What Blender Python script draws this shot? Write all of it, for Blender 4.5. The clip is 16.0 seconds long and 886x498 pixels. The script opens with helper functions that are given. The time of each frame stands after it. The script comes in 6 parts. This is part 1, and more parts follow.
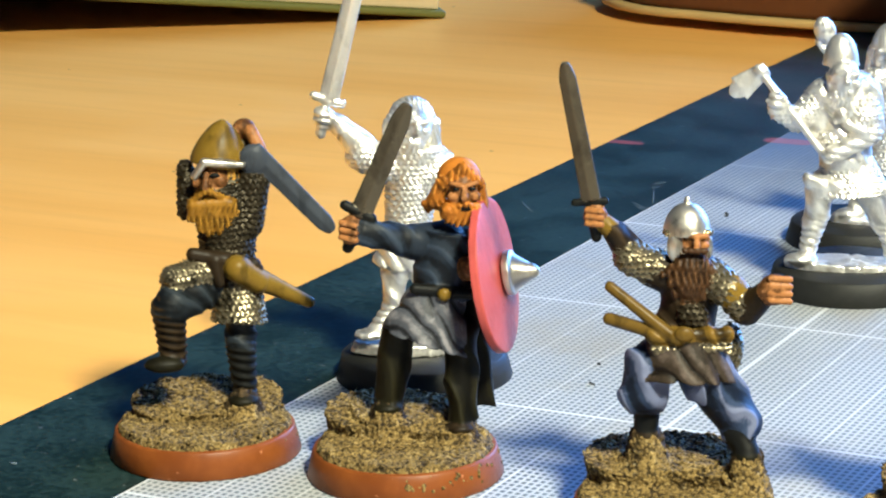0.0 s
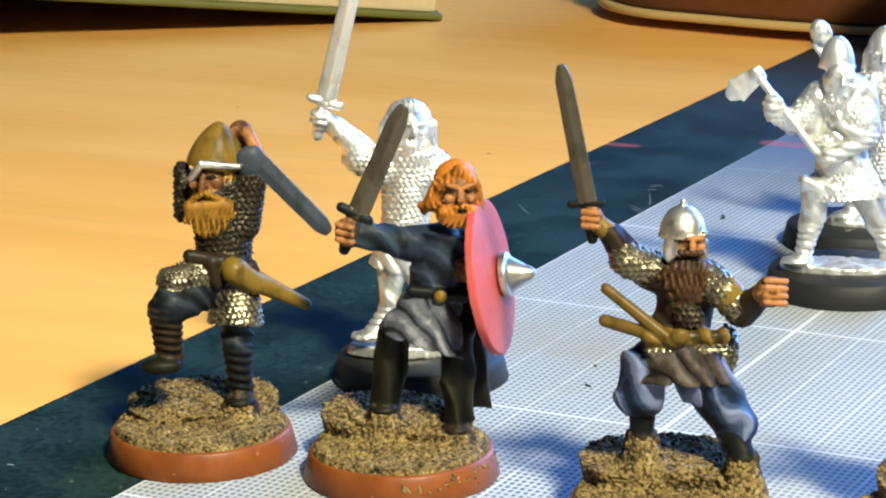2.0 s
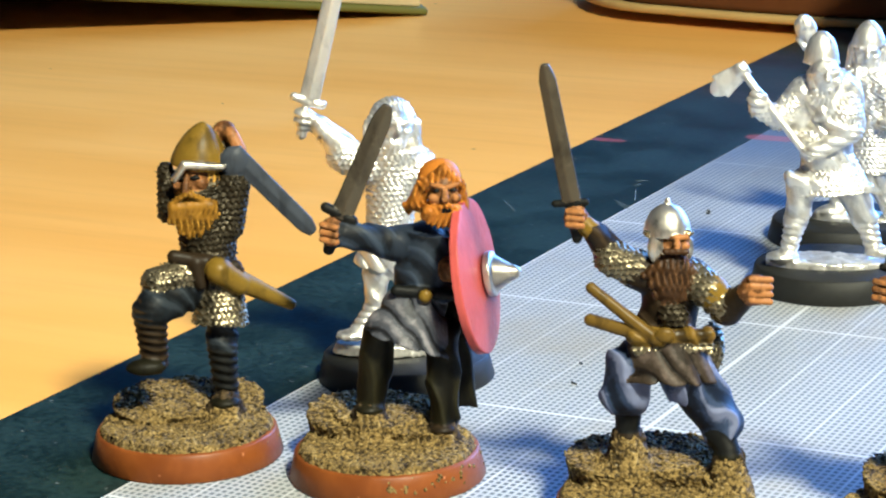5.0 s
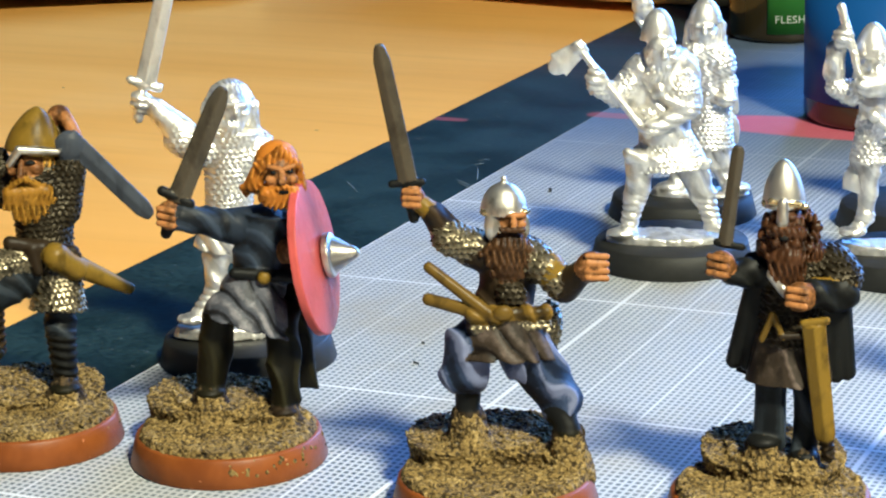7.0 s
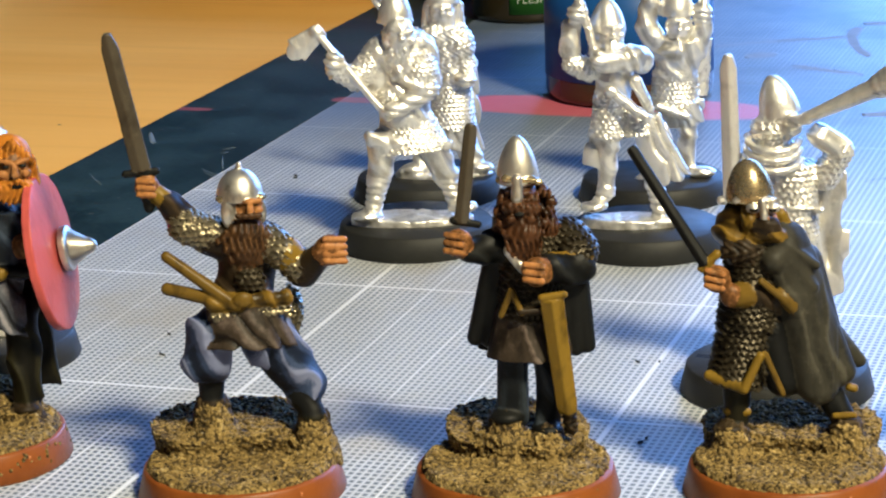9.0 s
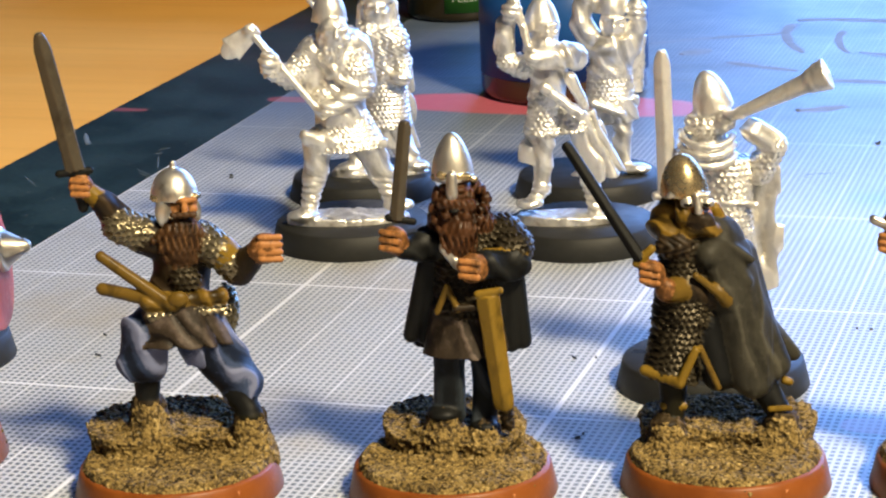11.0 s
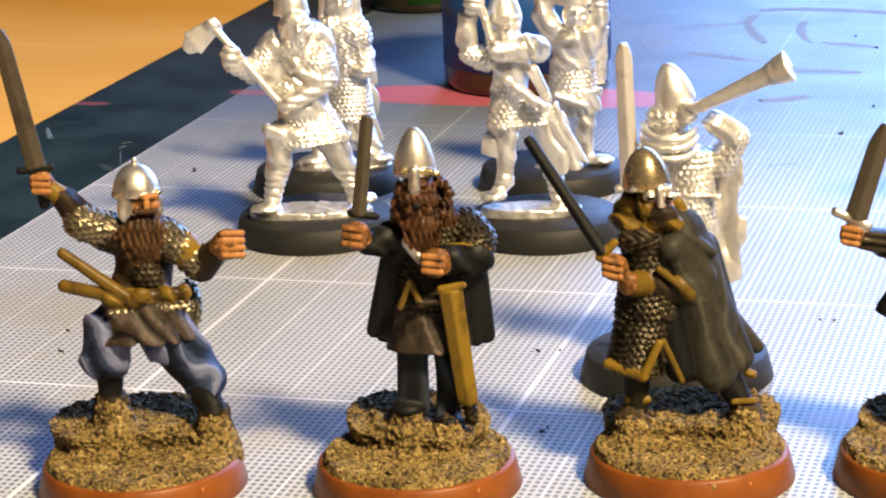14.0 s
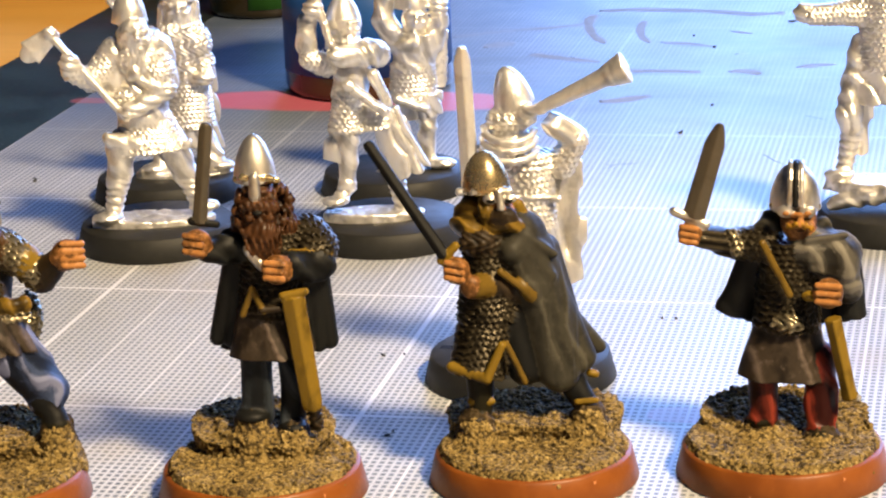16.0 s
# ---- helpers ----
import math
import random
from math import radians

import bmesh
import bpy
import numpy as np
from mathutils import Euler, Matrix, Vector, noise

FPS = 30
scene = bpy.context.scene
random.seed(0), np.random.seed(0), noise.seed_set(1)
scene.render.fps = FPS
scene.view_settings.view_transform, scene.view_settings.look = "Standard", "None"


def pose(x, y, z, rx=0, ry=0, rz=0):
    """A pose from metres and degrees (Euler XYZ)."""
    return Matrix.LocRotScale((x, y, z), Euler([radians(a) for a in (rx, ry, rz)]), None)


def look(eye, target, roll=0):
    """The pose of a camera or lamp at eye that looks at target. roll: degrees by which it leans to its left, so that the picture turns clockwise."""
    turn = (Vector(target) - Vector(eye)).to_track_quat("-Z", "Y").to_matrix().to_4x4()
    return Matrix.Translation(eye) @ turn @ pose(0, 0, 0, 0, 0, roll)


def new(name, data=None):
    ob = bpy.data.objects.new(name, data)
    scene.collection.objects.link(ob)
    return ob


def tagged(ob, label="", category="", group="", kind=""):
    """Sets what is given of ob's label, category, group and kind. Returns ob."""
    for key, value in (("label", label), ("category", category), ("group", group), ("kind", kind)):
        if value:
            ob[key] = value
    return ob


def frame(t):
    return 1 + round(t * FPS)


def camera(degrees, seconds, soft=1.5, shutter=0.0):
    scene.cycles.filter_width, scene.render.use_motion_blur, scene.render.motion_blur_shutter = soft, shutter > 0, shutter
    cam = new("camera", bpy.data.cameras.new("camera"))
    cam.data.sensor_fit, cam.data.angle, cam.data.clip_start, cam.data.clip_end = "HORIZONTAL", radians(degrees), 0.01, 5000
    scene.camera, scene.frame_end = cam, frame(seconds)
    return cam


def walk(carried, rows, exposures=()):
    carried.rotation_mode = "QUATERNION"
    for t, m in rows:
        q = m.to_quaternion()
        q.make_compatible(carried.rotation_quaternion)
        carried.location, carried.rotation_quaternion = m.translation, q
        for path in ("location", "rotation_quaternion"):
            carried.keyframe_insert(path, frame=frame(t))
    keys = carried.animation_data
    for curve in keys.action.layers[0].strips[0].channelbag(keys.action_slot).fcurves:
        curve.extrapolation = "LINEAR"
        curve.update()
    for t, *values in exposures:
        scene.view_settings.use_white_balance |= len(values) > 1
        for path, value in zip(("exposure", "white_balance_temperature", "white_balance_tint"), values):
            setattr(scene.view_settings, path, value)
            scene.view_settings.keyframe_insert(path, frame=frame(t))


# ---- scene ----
MM = 0.001
cam = camera(20.2, 16.0, soft=2.2)
# seconds, eye in millimetres, then yaw, pitch and roll in degrees
ROWS = [
    (0, 68.88, -256.87, 102.28, 27.722, -14.322, 1.045),
    (0.5, 68.83, -256.96, 102.17, 27.595, -14.386, 0.902),
    (1, 68.81, -257.11, 102.22, 27.648, -14.344, 0.936),
    (1.5, 68.96, -257.23, 102.32, 27.632, -14.288, 0.987),
    (2, 69.15, -257.18, 102.26, 27.670, -14.256, 0.972),
    (2.5, 69.09, -257.28, 102.41, 27.663, -14.273, 1.050),
    (3, 69.02, -257.18, 102.57, 27.516, -14.371, 1.059),
    (3.5, 68.81, -257.13, 103.22, 27.574, -14.464, 1.032),
    (4, 69.19, -256.87, 102.71, 27.348, -14.435, 1.095),
    (4.2, 69.17, -256.49, 102.90, 27.317, -14.459, 1.272),
    (6.3, 69.38, -256.32, 103.25, 27.020, -14.552, 0.783),
    (6.5, 69.99, -256.26, 103.19, 26.365, -14.478, 0.718),
    (7, 70.86, -255.61, 103.15, 23.826, -15.003, 1.253),
    (7.5, 71.80, -254.99, 102.87, 21.800, -15.262, 1.794),
    (8, 72.41, -254.78, 102.58, 21.106, -15.256, 1.769),
    (8.5, 73.13, -254.44, 102.53, 19.522, -15.332, 1.972),
    (9, 73.69, -254.19, 102.36, 18.059, -15.415, 1.944),
    (9.5, 73.76, -253.88, 102.26, 17.473, -15.442, 2.013),
    (10, 74.21, -254.33, 101.92, 16.672, -15.394, 2.024),
    (12.3, 73.90, -253.98, 102.46, 16.469, -15.626, 2.071),
    (12.5, 74.11, -254.08, 102.71, 16.050, -15.697, 2.121),
    (13, 74.14, -253.67, 102.53, 15.906, -15.724, 2.182),
    (13.5, 74.02, -253.63, 102.45, 15.837, -15.700, 2.184),
    (14, 74.29, -253.65, 102.55, 15.717, -15.748, 2.162),
    (14.5, 74.50, -253.81, 102.51, 15.036, -15.808, 2.167),
    (15, 75.00, -253.70, 102.47, 14.009, -15.830, 2.149),
    (15.5, 75.27, -253.72, 102.53, 12.902, -15.841, 2.232),
    (16, 75.21, -253.77, 102.85, 12.080, -15.821, 2.259),
]
# seconds, stops, kelvin and tint of the film camera's own exposure and white balance
EXPOSURES = [(0.0, 0.18, 4920, 3), (4.2, 0.19, 4920, 3), (6.5, 0.10, 4900, 3), (7.0, 0.05, 4950, 3), (8.0, -0.10, 5200, 4), (9.0, -0.26, 5430, 7),
             (10.2, -0.24, 5650, 10), (12.5, -0.09, 6050, 14), (14.0, -0.04, 6350, 16), (16.0, -0.06, 6450, 18)]
walk(cam, [(t, pose(x * MM, y * MM, z * MM, 90 + pitch, roll, yaw)) for t, x, y, z, yaw, pitch, roll in ROWS], EXPOSURES)

# ---- light: a warm desk lamp in front to the right, blue daylight from a window behind to the right ----
world = bpy.data.worlds.new("world")
scene.world = world
world.use_nodes = True
bg = world.node_tree.nodes["Background"]
sky = world.node_tree.nodes.new("ShaderNodeTexSky")
sky.sky_type, sky.sun_disc = "NISHITA", False
sky.sun_elevation, sky.sun_rotation = radians(35), radians(200)
world.node_tree.links.new(sky.outputs[0], bg.inputs[0])
bg.inputs[1].default_value = 0.1


def area_lamp(name, eye, target, size, size_y, watts, colour, spread=180.0):
    data = bpy.data.lights.new(name, "AREA")
    data.spread = radians(spread)
    data.shape, data.size, data.size_y = "RECTANGLE", size, size_y
    data.energy, data.color = watts, colour
    ob = new(name, data)
    ob.matrix_world = look(eye, target)
    return ob


LAMP = (0.74, -0.60, 1.0)
area_lamp("desk_lamp_light", LAMP, (0.06, -0.08, 0.0), 0.17, 0.17, 4.45, (1.0, 0.79, 0.45), 50.0)
area_lamp("window_light", (0.42, 1.50, 0.55), (0.0, 0.1, 0.0), 1.5, 0.9, 51.0, (0.24, 0.46, 1.0))


# ---- materials ----
def material(name, rough=0.5, metal=0.0):
    m = bpy.data.materials.new(name)
    m.use_nodes = True
    b = m.node_tree.nodes["Principled BSDF"]
    b.inputs["Roughness"].default_value, b.inputs["Metallic"].default_value = rough, metal
    b.inputs["Specular IOR Level"].default_value = 0.22
    return m, m.node_tree, b


def node(tree, kind, **values):
    n = tree.nodes.new("ShaderNode" + kind)
    for key, value in values.items():
        n.inputs[int(key[1:]) if key[0] == "i" and key[1:].isdigit() else key].default_value = value
    return n


def maths(tree, op, a, b=None, clamp=False):
    n = tree.nodes.new("ShaderNodeMath")
    n.operation, n.use_clamp = op, clamp
    for i, v in enumerate((a, b)):
        if v is None:
            continue
        if isinstance(v, (int, float)):
            n.inputs[i].default_value = v
        else:
            tree.links.new(v, n.inputs[i])
    return n.outputs[0]


def mix(tree, factor, a, b):
    n = tree.nodes.new("ShaderNodeMix")
    n.data_type = "RGBA"
    for i, v in ((0, factor), (6, a), (7, b)):
        if isinstance(v, (int, float)):
            n.inputs[i].default_value = v
        elif isinstance(v, tuple):
            n.inputs[i].default_value = (*v[:3], 1)
        else:
            tree.links.new(v, n.inputs[i])
    return n.outputs[2]


def ramp(tree, value, lo, hi):
    n = tree.nodes.new("ShaderNodeMapRange")
    n.interpolation_type = "SMOOTHSTEP"
    n.inputs[1].default_value, n.inputs[2].default_value = lo, hi
    tree.links.new(value, n.inputs[0])
    return n.outputs[0]


def coords(tree, scale=(1, 1, 1), turn=0.0):
    c = tree.nodes.new("ShaderNodeTexCoord")
    m = tree.nodes.new("ShaderNodeMapping")
    m.inputs["Scale"].default_value = scale
    m.inputs["Rotation"].default_value = (0, 0, radians(turn))
    tree.links.new(c.outputs["Object"], m.inputs[0])
    return m.outputs[0]


def cloud(tree, at, scale, detail=3.0, rough=0.6, distort=0.0):
    n = node(tree, "TexNoise", Scale=scale, Detail=detail, Roughness=rough, Distortion=distort)
    tree.links.new(at, n.inputs["Vector"])
    return n.outputs[0]


def bump(tree, shader, height, strength, distance):
    n = node(tree, "Bump", Strength=strength, Distance=distance)
    tree.links.new(height, n.inputs["Height"])
    tree.links.new(n.outputs[0], shader.inputs["Normal"])


def paint(name, colour, dark=0.45, light=1.5, rough=0.5, metal=0.0, grain=650.0, relief=0.00005, wash_shade=0.9, dry_light=0.8, top=None):
    """Hand-brushed model paint: shade in the sculpted grooves and highlights on the raised folds, rings and locks are
    put into the colour, like a painter's washed and brushed tones, along a point attribute from -1 to 1, broken up by
    fine grain."""
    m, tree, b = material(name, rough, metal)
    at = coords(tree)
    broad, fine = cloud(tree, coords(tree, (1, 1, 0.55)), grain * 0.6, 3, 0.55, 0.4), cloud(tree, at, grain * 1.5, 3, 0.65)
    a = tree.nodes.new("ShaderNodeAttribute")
    a.attribute_name = "relief_tone"
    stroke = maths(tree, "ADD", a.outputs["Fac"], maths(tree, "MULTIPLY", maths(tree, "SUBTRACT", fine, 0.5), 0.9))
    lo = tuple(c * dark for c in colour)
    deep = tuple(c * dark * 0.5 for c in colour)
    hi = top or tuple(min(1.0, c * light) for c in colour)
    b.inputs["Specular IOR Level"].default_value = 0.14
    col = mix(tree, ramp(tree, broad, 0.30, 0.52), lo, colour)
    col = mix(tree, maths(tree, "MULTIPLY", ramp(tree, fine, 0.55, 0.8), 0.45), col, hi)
    # groove shade, then ridge highlight, mixed into the base colour along the relief
    col = mix(tree, maths(tree, "MULTIPLY", ramp(tree, stroke, -0.15, -0.75), wash_shade), col, deep)
    col = mix(tree, maths(tree, "MULTIPLY", ramp(tree, stroke, 0.15, 0.75), dry_light), col, hi)
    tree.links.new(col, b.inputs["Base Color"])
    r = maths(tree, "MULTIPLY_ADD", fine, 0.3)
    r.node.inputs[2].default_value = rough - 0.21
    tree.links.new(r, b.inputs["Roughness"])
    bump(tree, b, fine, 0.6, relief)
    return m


PAINTS = {}


def colour_of(name):
    return PAINTS[name]


for key, colour, kw in (
    ("skin", (0.30, 0.13, 0.038), dict(dark=0.28, top=(0.60, 0.33, 0.15), rough=0.5, grain=900.0)),
    ("ochre", (0.15, 0.092, 0.009), dict(dark=0.5, light=1.5, rough=0.45, grain=700.0)),
    ("olive_gold", (0.10, 0.060, 0.008), dict(dark=0.4, light=1.6, rough=0.45)),
    ("blond", (0.24, 0.118, 0.008), dict(dark=0.22, top=(0.46, 0.26, 0.03), rough=0.5)),
    ("ginger", (0.38, 0.135, 0.010), dict(dark=0.35, top=(0.72, 0.33, 0.05), rough=0.5)),
    ("auburn", (0.050, 0.021, 0.008), dict(dark=0.25, light=1.9, rough=0.45)),
    ("brown_hair", (0.046, 0.022, 0.008), dict(dark=0.3, top=(0.15, 0.08, 0.032), rough=0.5)),
    ("black", (0.006, 0.0063, 0.006), dict(dark=0.5, light=2.2, rough=0.58)),
    ("dark_blue", (0.012, 0.015, 0.019), dict(dark=0.5, light=2.2, rough=0.58)),
    ("blue_cloth", (0.017, 0.023, 0.036), dict(dark=0.4, light=2.0, rough=0.58)),
    ("grey_cloth", (0.060, 0.063, 0.078), dict(dark=0.3, top=(0.22, 0.21, 0.23), rough=0.55)),
    ("trouser_blue", (0.030, 0.044, 0.092), dict(dark=0.3, top=(0.15, 0.165, 0.27), rough=0.55)),
    ("taupe", (0.030, 0.022, 0.015), dict(dark=0.3, top=(0.115, 0.088, 0.072), rough=0.55)),
    ("brown", (0.019, 0.0125, 0.006), dict(dark=0.4, light=2.0, rough=0.55)),
    ("earth", (0.034, 0.023, 0.010), dict(dark=0.3, light=3.0, rough=0.8, wash_shade=0.95)),
    ("olive", (0.009, 0.008, 0.0032), dict(dark=0.5, light=1.8, rough=0.58)),
    ("cloak", (0.028, 0.026, 0.019), dict(dark=0.55, light=2.3, rough=0.58)),
    ("cloak_grey", (0.06, 0.055, 0.044), dict(dark=0.35, light=2.6, rough=0.58)),
    ("red_cloth", (0.085, 0.013, 0.007), dict(dark=0.25, light=2.0, rough=0.45)),
    ("shield_red", (0.40, 0.075, 0.065), dict(dark=0.8, light=1.15, rough=0.4)),
    ("slate", (0.042, 0.048, 0.062), dict(dark=0.6, light=1.5, rough=0.5)),
    ("blade", (0.075, 0.063, 0.045), dict(dark=0.6, light=1.6, rough=0.4, metal=0.4)),
    ("steel", (0.62, 0.58, 0.50), dict(dark=0.45, light=1.3, rough=0.44, metal=0.9)),
    ("bronze_steel", (0.42, 0.33, 0.18), dict(dark=0.4, light=1.7, rough=0.33, metal=0.85)),
    ("mail", (0.16, 0.136, 0.085), dict(dark=0.15, light=2.1, rough=0.36, metal=0.7)),
    ("dark_mail", (0.030, 0.024, 0.014), dict(dark=0.25, light=2.2, rough=0.45, metal=0.5, dry_light=0.6)),
    # unpainted metal, yet its hollows are darkened in the colour as well
    ("pewter", (0.88, 0.85, 0.785), dict(dark=0.75, light=1.08, rough=0.45, metal=0.83, grain=700.0, wash_shade=0.5, dry_light=0.3, relief=0.00016)),
):
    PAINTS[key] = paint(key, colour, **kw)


def sand_material():
    m, tree, b = material("painted_sand", 0.8)
    at = coords(tree)
    grit, patch, speck = cloud(tree, at, 1500, 3, 0.75), cloud(tree, at, 330, 3), cloud(tree, at, 1900, 2)
    a = tree.nodes.new("ShaderNodeAttribute")
    a.attribute_name = "relief_tone"
    # shade in grit hollows and light on raised grains, put into the colour
    stroke = maths(tree, "ADD", maths(tree, "MULTIPLY", a.outputs["Fac"], 0.7), maths(tree, "MULTIPLY", maths(tree, "SUBTRACT", grit, 0.5), 4.0))
    col = mix(tree, ramp(tree, patch, 0.3, 0.7), (0.135, 0.090, 0.025), (0.225, 0.155, 0.048))
    col = mix(tree, maths(tree, "MULTIPLY", ramp(tree, stroke, -0.2, -0.65), 0.95), col, (0.014, 0.009, 0.004))
    col = mix(tree, maths(tree, "MULTIPLY", ramp(tree, stroke, 0.25, 0.7), 0.8), col, (0.37, 0.27, 0.10))
    col = mix(tree, maths(tree, "MULTIPLY", ramp(tree, speck, 0.62, 0.70), 0.35), col, (0.42, 0.36, 0.22))
    # gaps between grains shaded in the colour too
    grains = node(tree, "TexVoronoi", Scale=2100.0, Randomness=1.0)
    tree.links.new(at, grains.inputs["Vector"])
    col = mix(tree, maths(tree, "MULTIPLY", ramp(tree, grains.outputs[0], 0.50, 0.74), 0.8), col, (0.016, 0.010, 0.004))
    tree.links.new(col, b.inputs["Base Color"])
    bump(tree, b, maths(tree, "SUBTRACT", grit, grains.outputs[0]), 1.0, 0.0002)
    return m


def rim_material():
    m, tree, b = material("rust_brown_paint", 0.42)
    at = coords(tree)
    broad, fine = cloud(tree, at, 180, 3), cloud(tree, at, 1500, 3)
    col = mix(tree, ramp(tree, broad, 0.3, 0.7), (0.135, 0.037, 0.005), (0.19, 0.056, 0.008))
    col = mix(tree, ramp(tree, fine, 0.68, 0.76), col, (0.45, 0.19, 0.08))
    tree.links.new(col, b.inputs["Base Color"])
    bump(tree, b, fine, 0.4, 0.00008)
    return m


def plastic_black():
    m, tree, b = material("black_plastic", 0.5)
    b.inputs["Specular IOR Level"].default_value = 0.3
    at = coords(tree)
    fine = cloud(tree, at, 1200, 3)
    tree.links.new(mix(tree, fine, (0.010, 0.010, 0.009), (0.020, 0.020, 0.018)), b.inputs["Base Color"])
    r = maths(tree, "MULTIPLY_ADD", cloud(tree, at, 300, 4), 0.35)
    r.node.inputs[2].default_value = 0.4
    tree.links.new(r, b.inputs["Roughness"])
    return m


SAND, RIM, BLACK_PLASTIC = sand_material(), rim_material(), plastic_black()
PAINTS["sand"] = SAND


def wood_material():
    """Pale beech veneer with a soft grain that runs along the table."""
    m, tree, b = material("beech_veneer", 0.38)
    at = coords(tree, (1, 1, 1), -24)
    long = coords(tree, (9, 130, 1), -24)
    streak, wide = cloud(tree, long, 1.6, 5, 0.65, 0.4), cloud(tree, coords(tree, (2.5, 22, 1), -24), 1.0, 4)
    blot = cloud(tree, at, 14, 3)
    col = mix(tree, ramp(tree, wide, 0.3, 0.7), (0.74, 0.37, 0.066), (0.83, 0.45, 0.10))
    col = mix(tree, maths(tree, "MULTIPLY", ramp(tree, streak, 0.45, 0.75), 0.25), col, (0.55, 0.27, 0.05))
    col = mix(tree, maths(tree, "MULTIPLY", ramp(tree, blot, 0.5, 0.75), 0.35), col, (0.84, 0.52, 0.165))
    dots = node(tree, "TexVoronoi", Scale=55.0, Randomness=1.0)
    tree.links.new(at, dots.inputs["Vector"])
    col = mix(tree, ramp(tree, dots.outputs[0], 0.028, 0.018), col, (0.14, 0.07, 0.02))
    tree.links.new(col, b.inputs["Base Color"])
    bump(tree, b, streak, 0.25, 0.0001)
    return m


def lines(tree, value, pitch, width, offset=0.0):
    """1 on printed lines of that width, every pitch metres along a coordinate."""
    v = maths(tree, "DIVIDE", maths(tree, "SUBTRACT", value, offset), pitch)
    d = maths(tree, "ABSOLUTE", maths(tree, "SUBTRACT", maths(tree, "FRACT", maths(tree, "ADD", v, 0.5)), 0.5))
    blur = min(0.00016, width * 0.35)
    return ramp(tree, d, (width * 0.5 + blur) / pitch, (width * 0.5 - blur) / pitch)


MAT_LEFT, MAT_RIGHT, MAT_FRONT, MAT_BACK = -129.5, 470.0, -150.0, 378.0
GRID_LEFT, GRID_CROSS = -99.3, 26.2


def cutting_mat_material():
    m, tree, b = material("printed_mat", 0.42)
    b.inputs["Specular IOR Level"].default_value = 0.32
    c = tree.nodes.new("ShaderNodeTexCoord")
    sep = tree.nodes.new("ShaderNodeSeparateXYZ")
    at = coords(tree)
    tree.links.new(c.outputs["Object"], sep.inputs[0])
    x, y = sep.outputs[0], sep.outputs[1]
    scuff, fine, wear = cloud(tree, at, 55, 4, 0.65), cloud(tree, at, 900, 3), cloud(tree, at, 22, 4, 0.6)
    base = mix(tree, ramp(tree, maths(tree, "ADD", scuff, maths(tree, "SUBTRACT", fine, 0.5)), 0.3, 0.7), (0.005, 0.013, 0.014), (0.018, 0.036, 0.036))
    lint = ramp(tree, cloud(tree, coords(tree, (1, 2.2, 1), 30), 420, 3), 0.66, 0.74)
    base = mix(tree, maths(tree, "MULTIPLY", lint, 0.35), base, (0.4, 0.42, 0.45))
    columns = lines(tree, x, 1.0 * MM, 0.42 * MM, GRID_LEFT * MM)
    rows = lines(tree, y, 1.25 * MM, 0.48 * MM, GRID_CROSS * MM)
    centimetres = lines(tree, x, 10 * MM, 0.42 * MM, GRID_LEFT * MM)
    majors = maths(tree, "MAXIMUM", lines(tree, x, 50 * MM, 0.75 * MM, GRID_LEFT * MM), lines(tree, y, 50 * MM, 0.75 * MM, GRID_CROSS * MM))
    minor = maths(tree, "MAXIMUM", columns, rows)
    soft = maths(tree, "MULTIPLY", minor, maths(tree, "MULTIPLY_ADD", wear, 0.35))
    soft.node.inputs[1].node.inputs[2].default_value = 0.55
    ink = maths(tree, "MAXIMUM", soft, maths(tree, "MULTIPLY", centimetres, 0.9))
    ink = maths(tree, "MAXIMUM", ink, majors)
    inside = ramp(tree, x, (GRID_LEFT - 0.1) * MM, (GRID_LEFT + 0.1) * MM)
    ink = maths(tree, "MULTIPLY", maths(tree, "MULTIPLY_ADD", ink, 0.8), inside)
    ink.node.inputs[0].links[0].from_node.inputs[2].default_value = 0.12
    base = mix(tree, inside, base, (0.016, 0.040, 0.070))
    col = mix(tree, ink, base, (0.69, 0.71, 0.77))
    # grime rubbed into the print
    grime = ramp(tree, cloud(tree, at, 30, 4, 0.6), 0.48, 0.72)
    col = mix(tree, maths(tree, "MULTIPLY", maths(tree, "MULTIPLY", grime, inside), 0.42), col, (0.30, 0.255, 0.17))
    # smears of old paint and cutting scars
    # far half: fainter print, plus the bluer, dimmer light there put into colour
    far_tone = maths(tree, "MULTIPLY", maths(tree, "MULTIPLY", ramp(tree, y, 0.12, 0.21), inside), maths(tree, "MULTIPLY_ADD", wear, 0.7))
    far_tone.node.inputs[1].node.inputs[2].default_value = 0.56
    col = mix(tree, far_tone, col, (0.075, 0.110, 0.18))
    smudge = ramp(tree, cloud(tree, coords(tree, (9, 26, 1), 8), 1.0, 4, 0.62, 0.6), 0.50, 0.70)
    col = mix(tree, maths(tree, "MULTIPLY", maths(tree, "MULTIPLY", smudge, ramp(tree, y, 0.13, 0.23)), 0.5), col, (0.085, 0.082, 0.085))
    for cx, cy, rx, ry, colour, strength in (
        (-44.0, 202.0, 33.0, 9.0, (0.55, 0.10, 0.14), 0.8),
        (-129.4, 187.4, 7.7, 1.5, (0.45, 0.10, 0.12), 0.4),
        (-96.3, 200.6, 5.4, 2.6, (0.45, 0.10, 0.12), 0.4),
        (41.3, 30.4, 5.8, 3.0, (0.75, 0.45, 0.6), 0.4),
        (42.2, 107.8, 5.1, 4.3, (0.75, 0.4, 0.6), 0.45),
    ):
        u = maths(tree, "DIVIDE", maths(tree, "SUBTRACT", x, cx * MM), rx * MM)
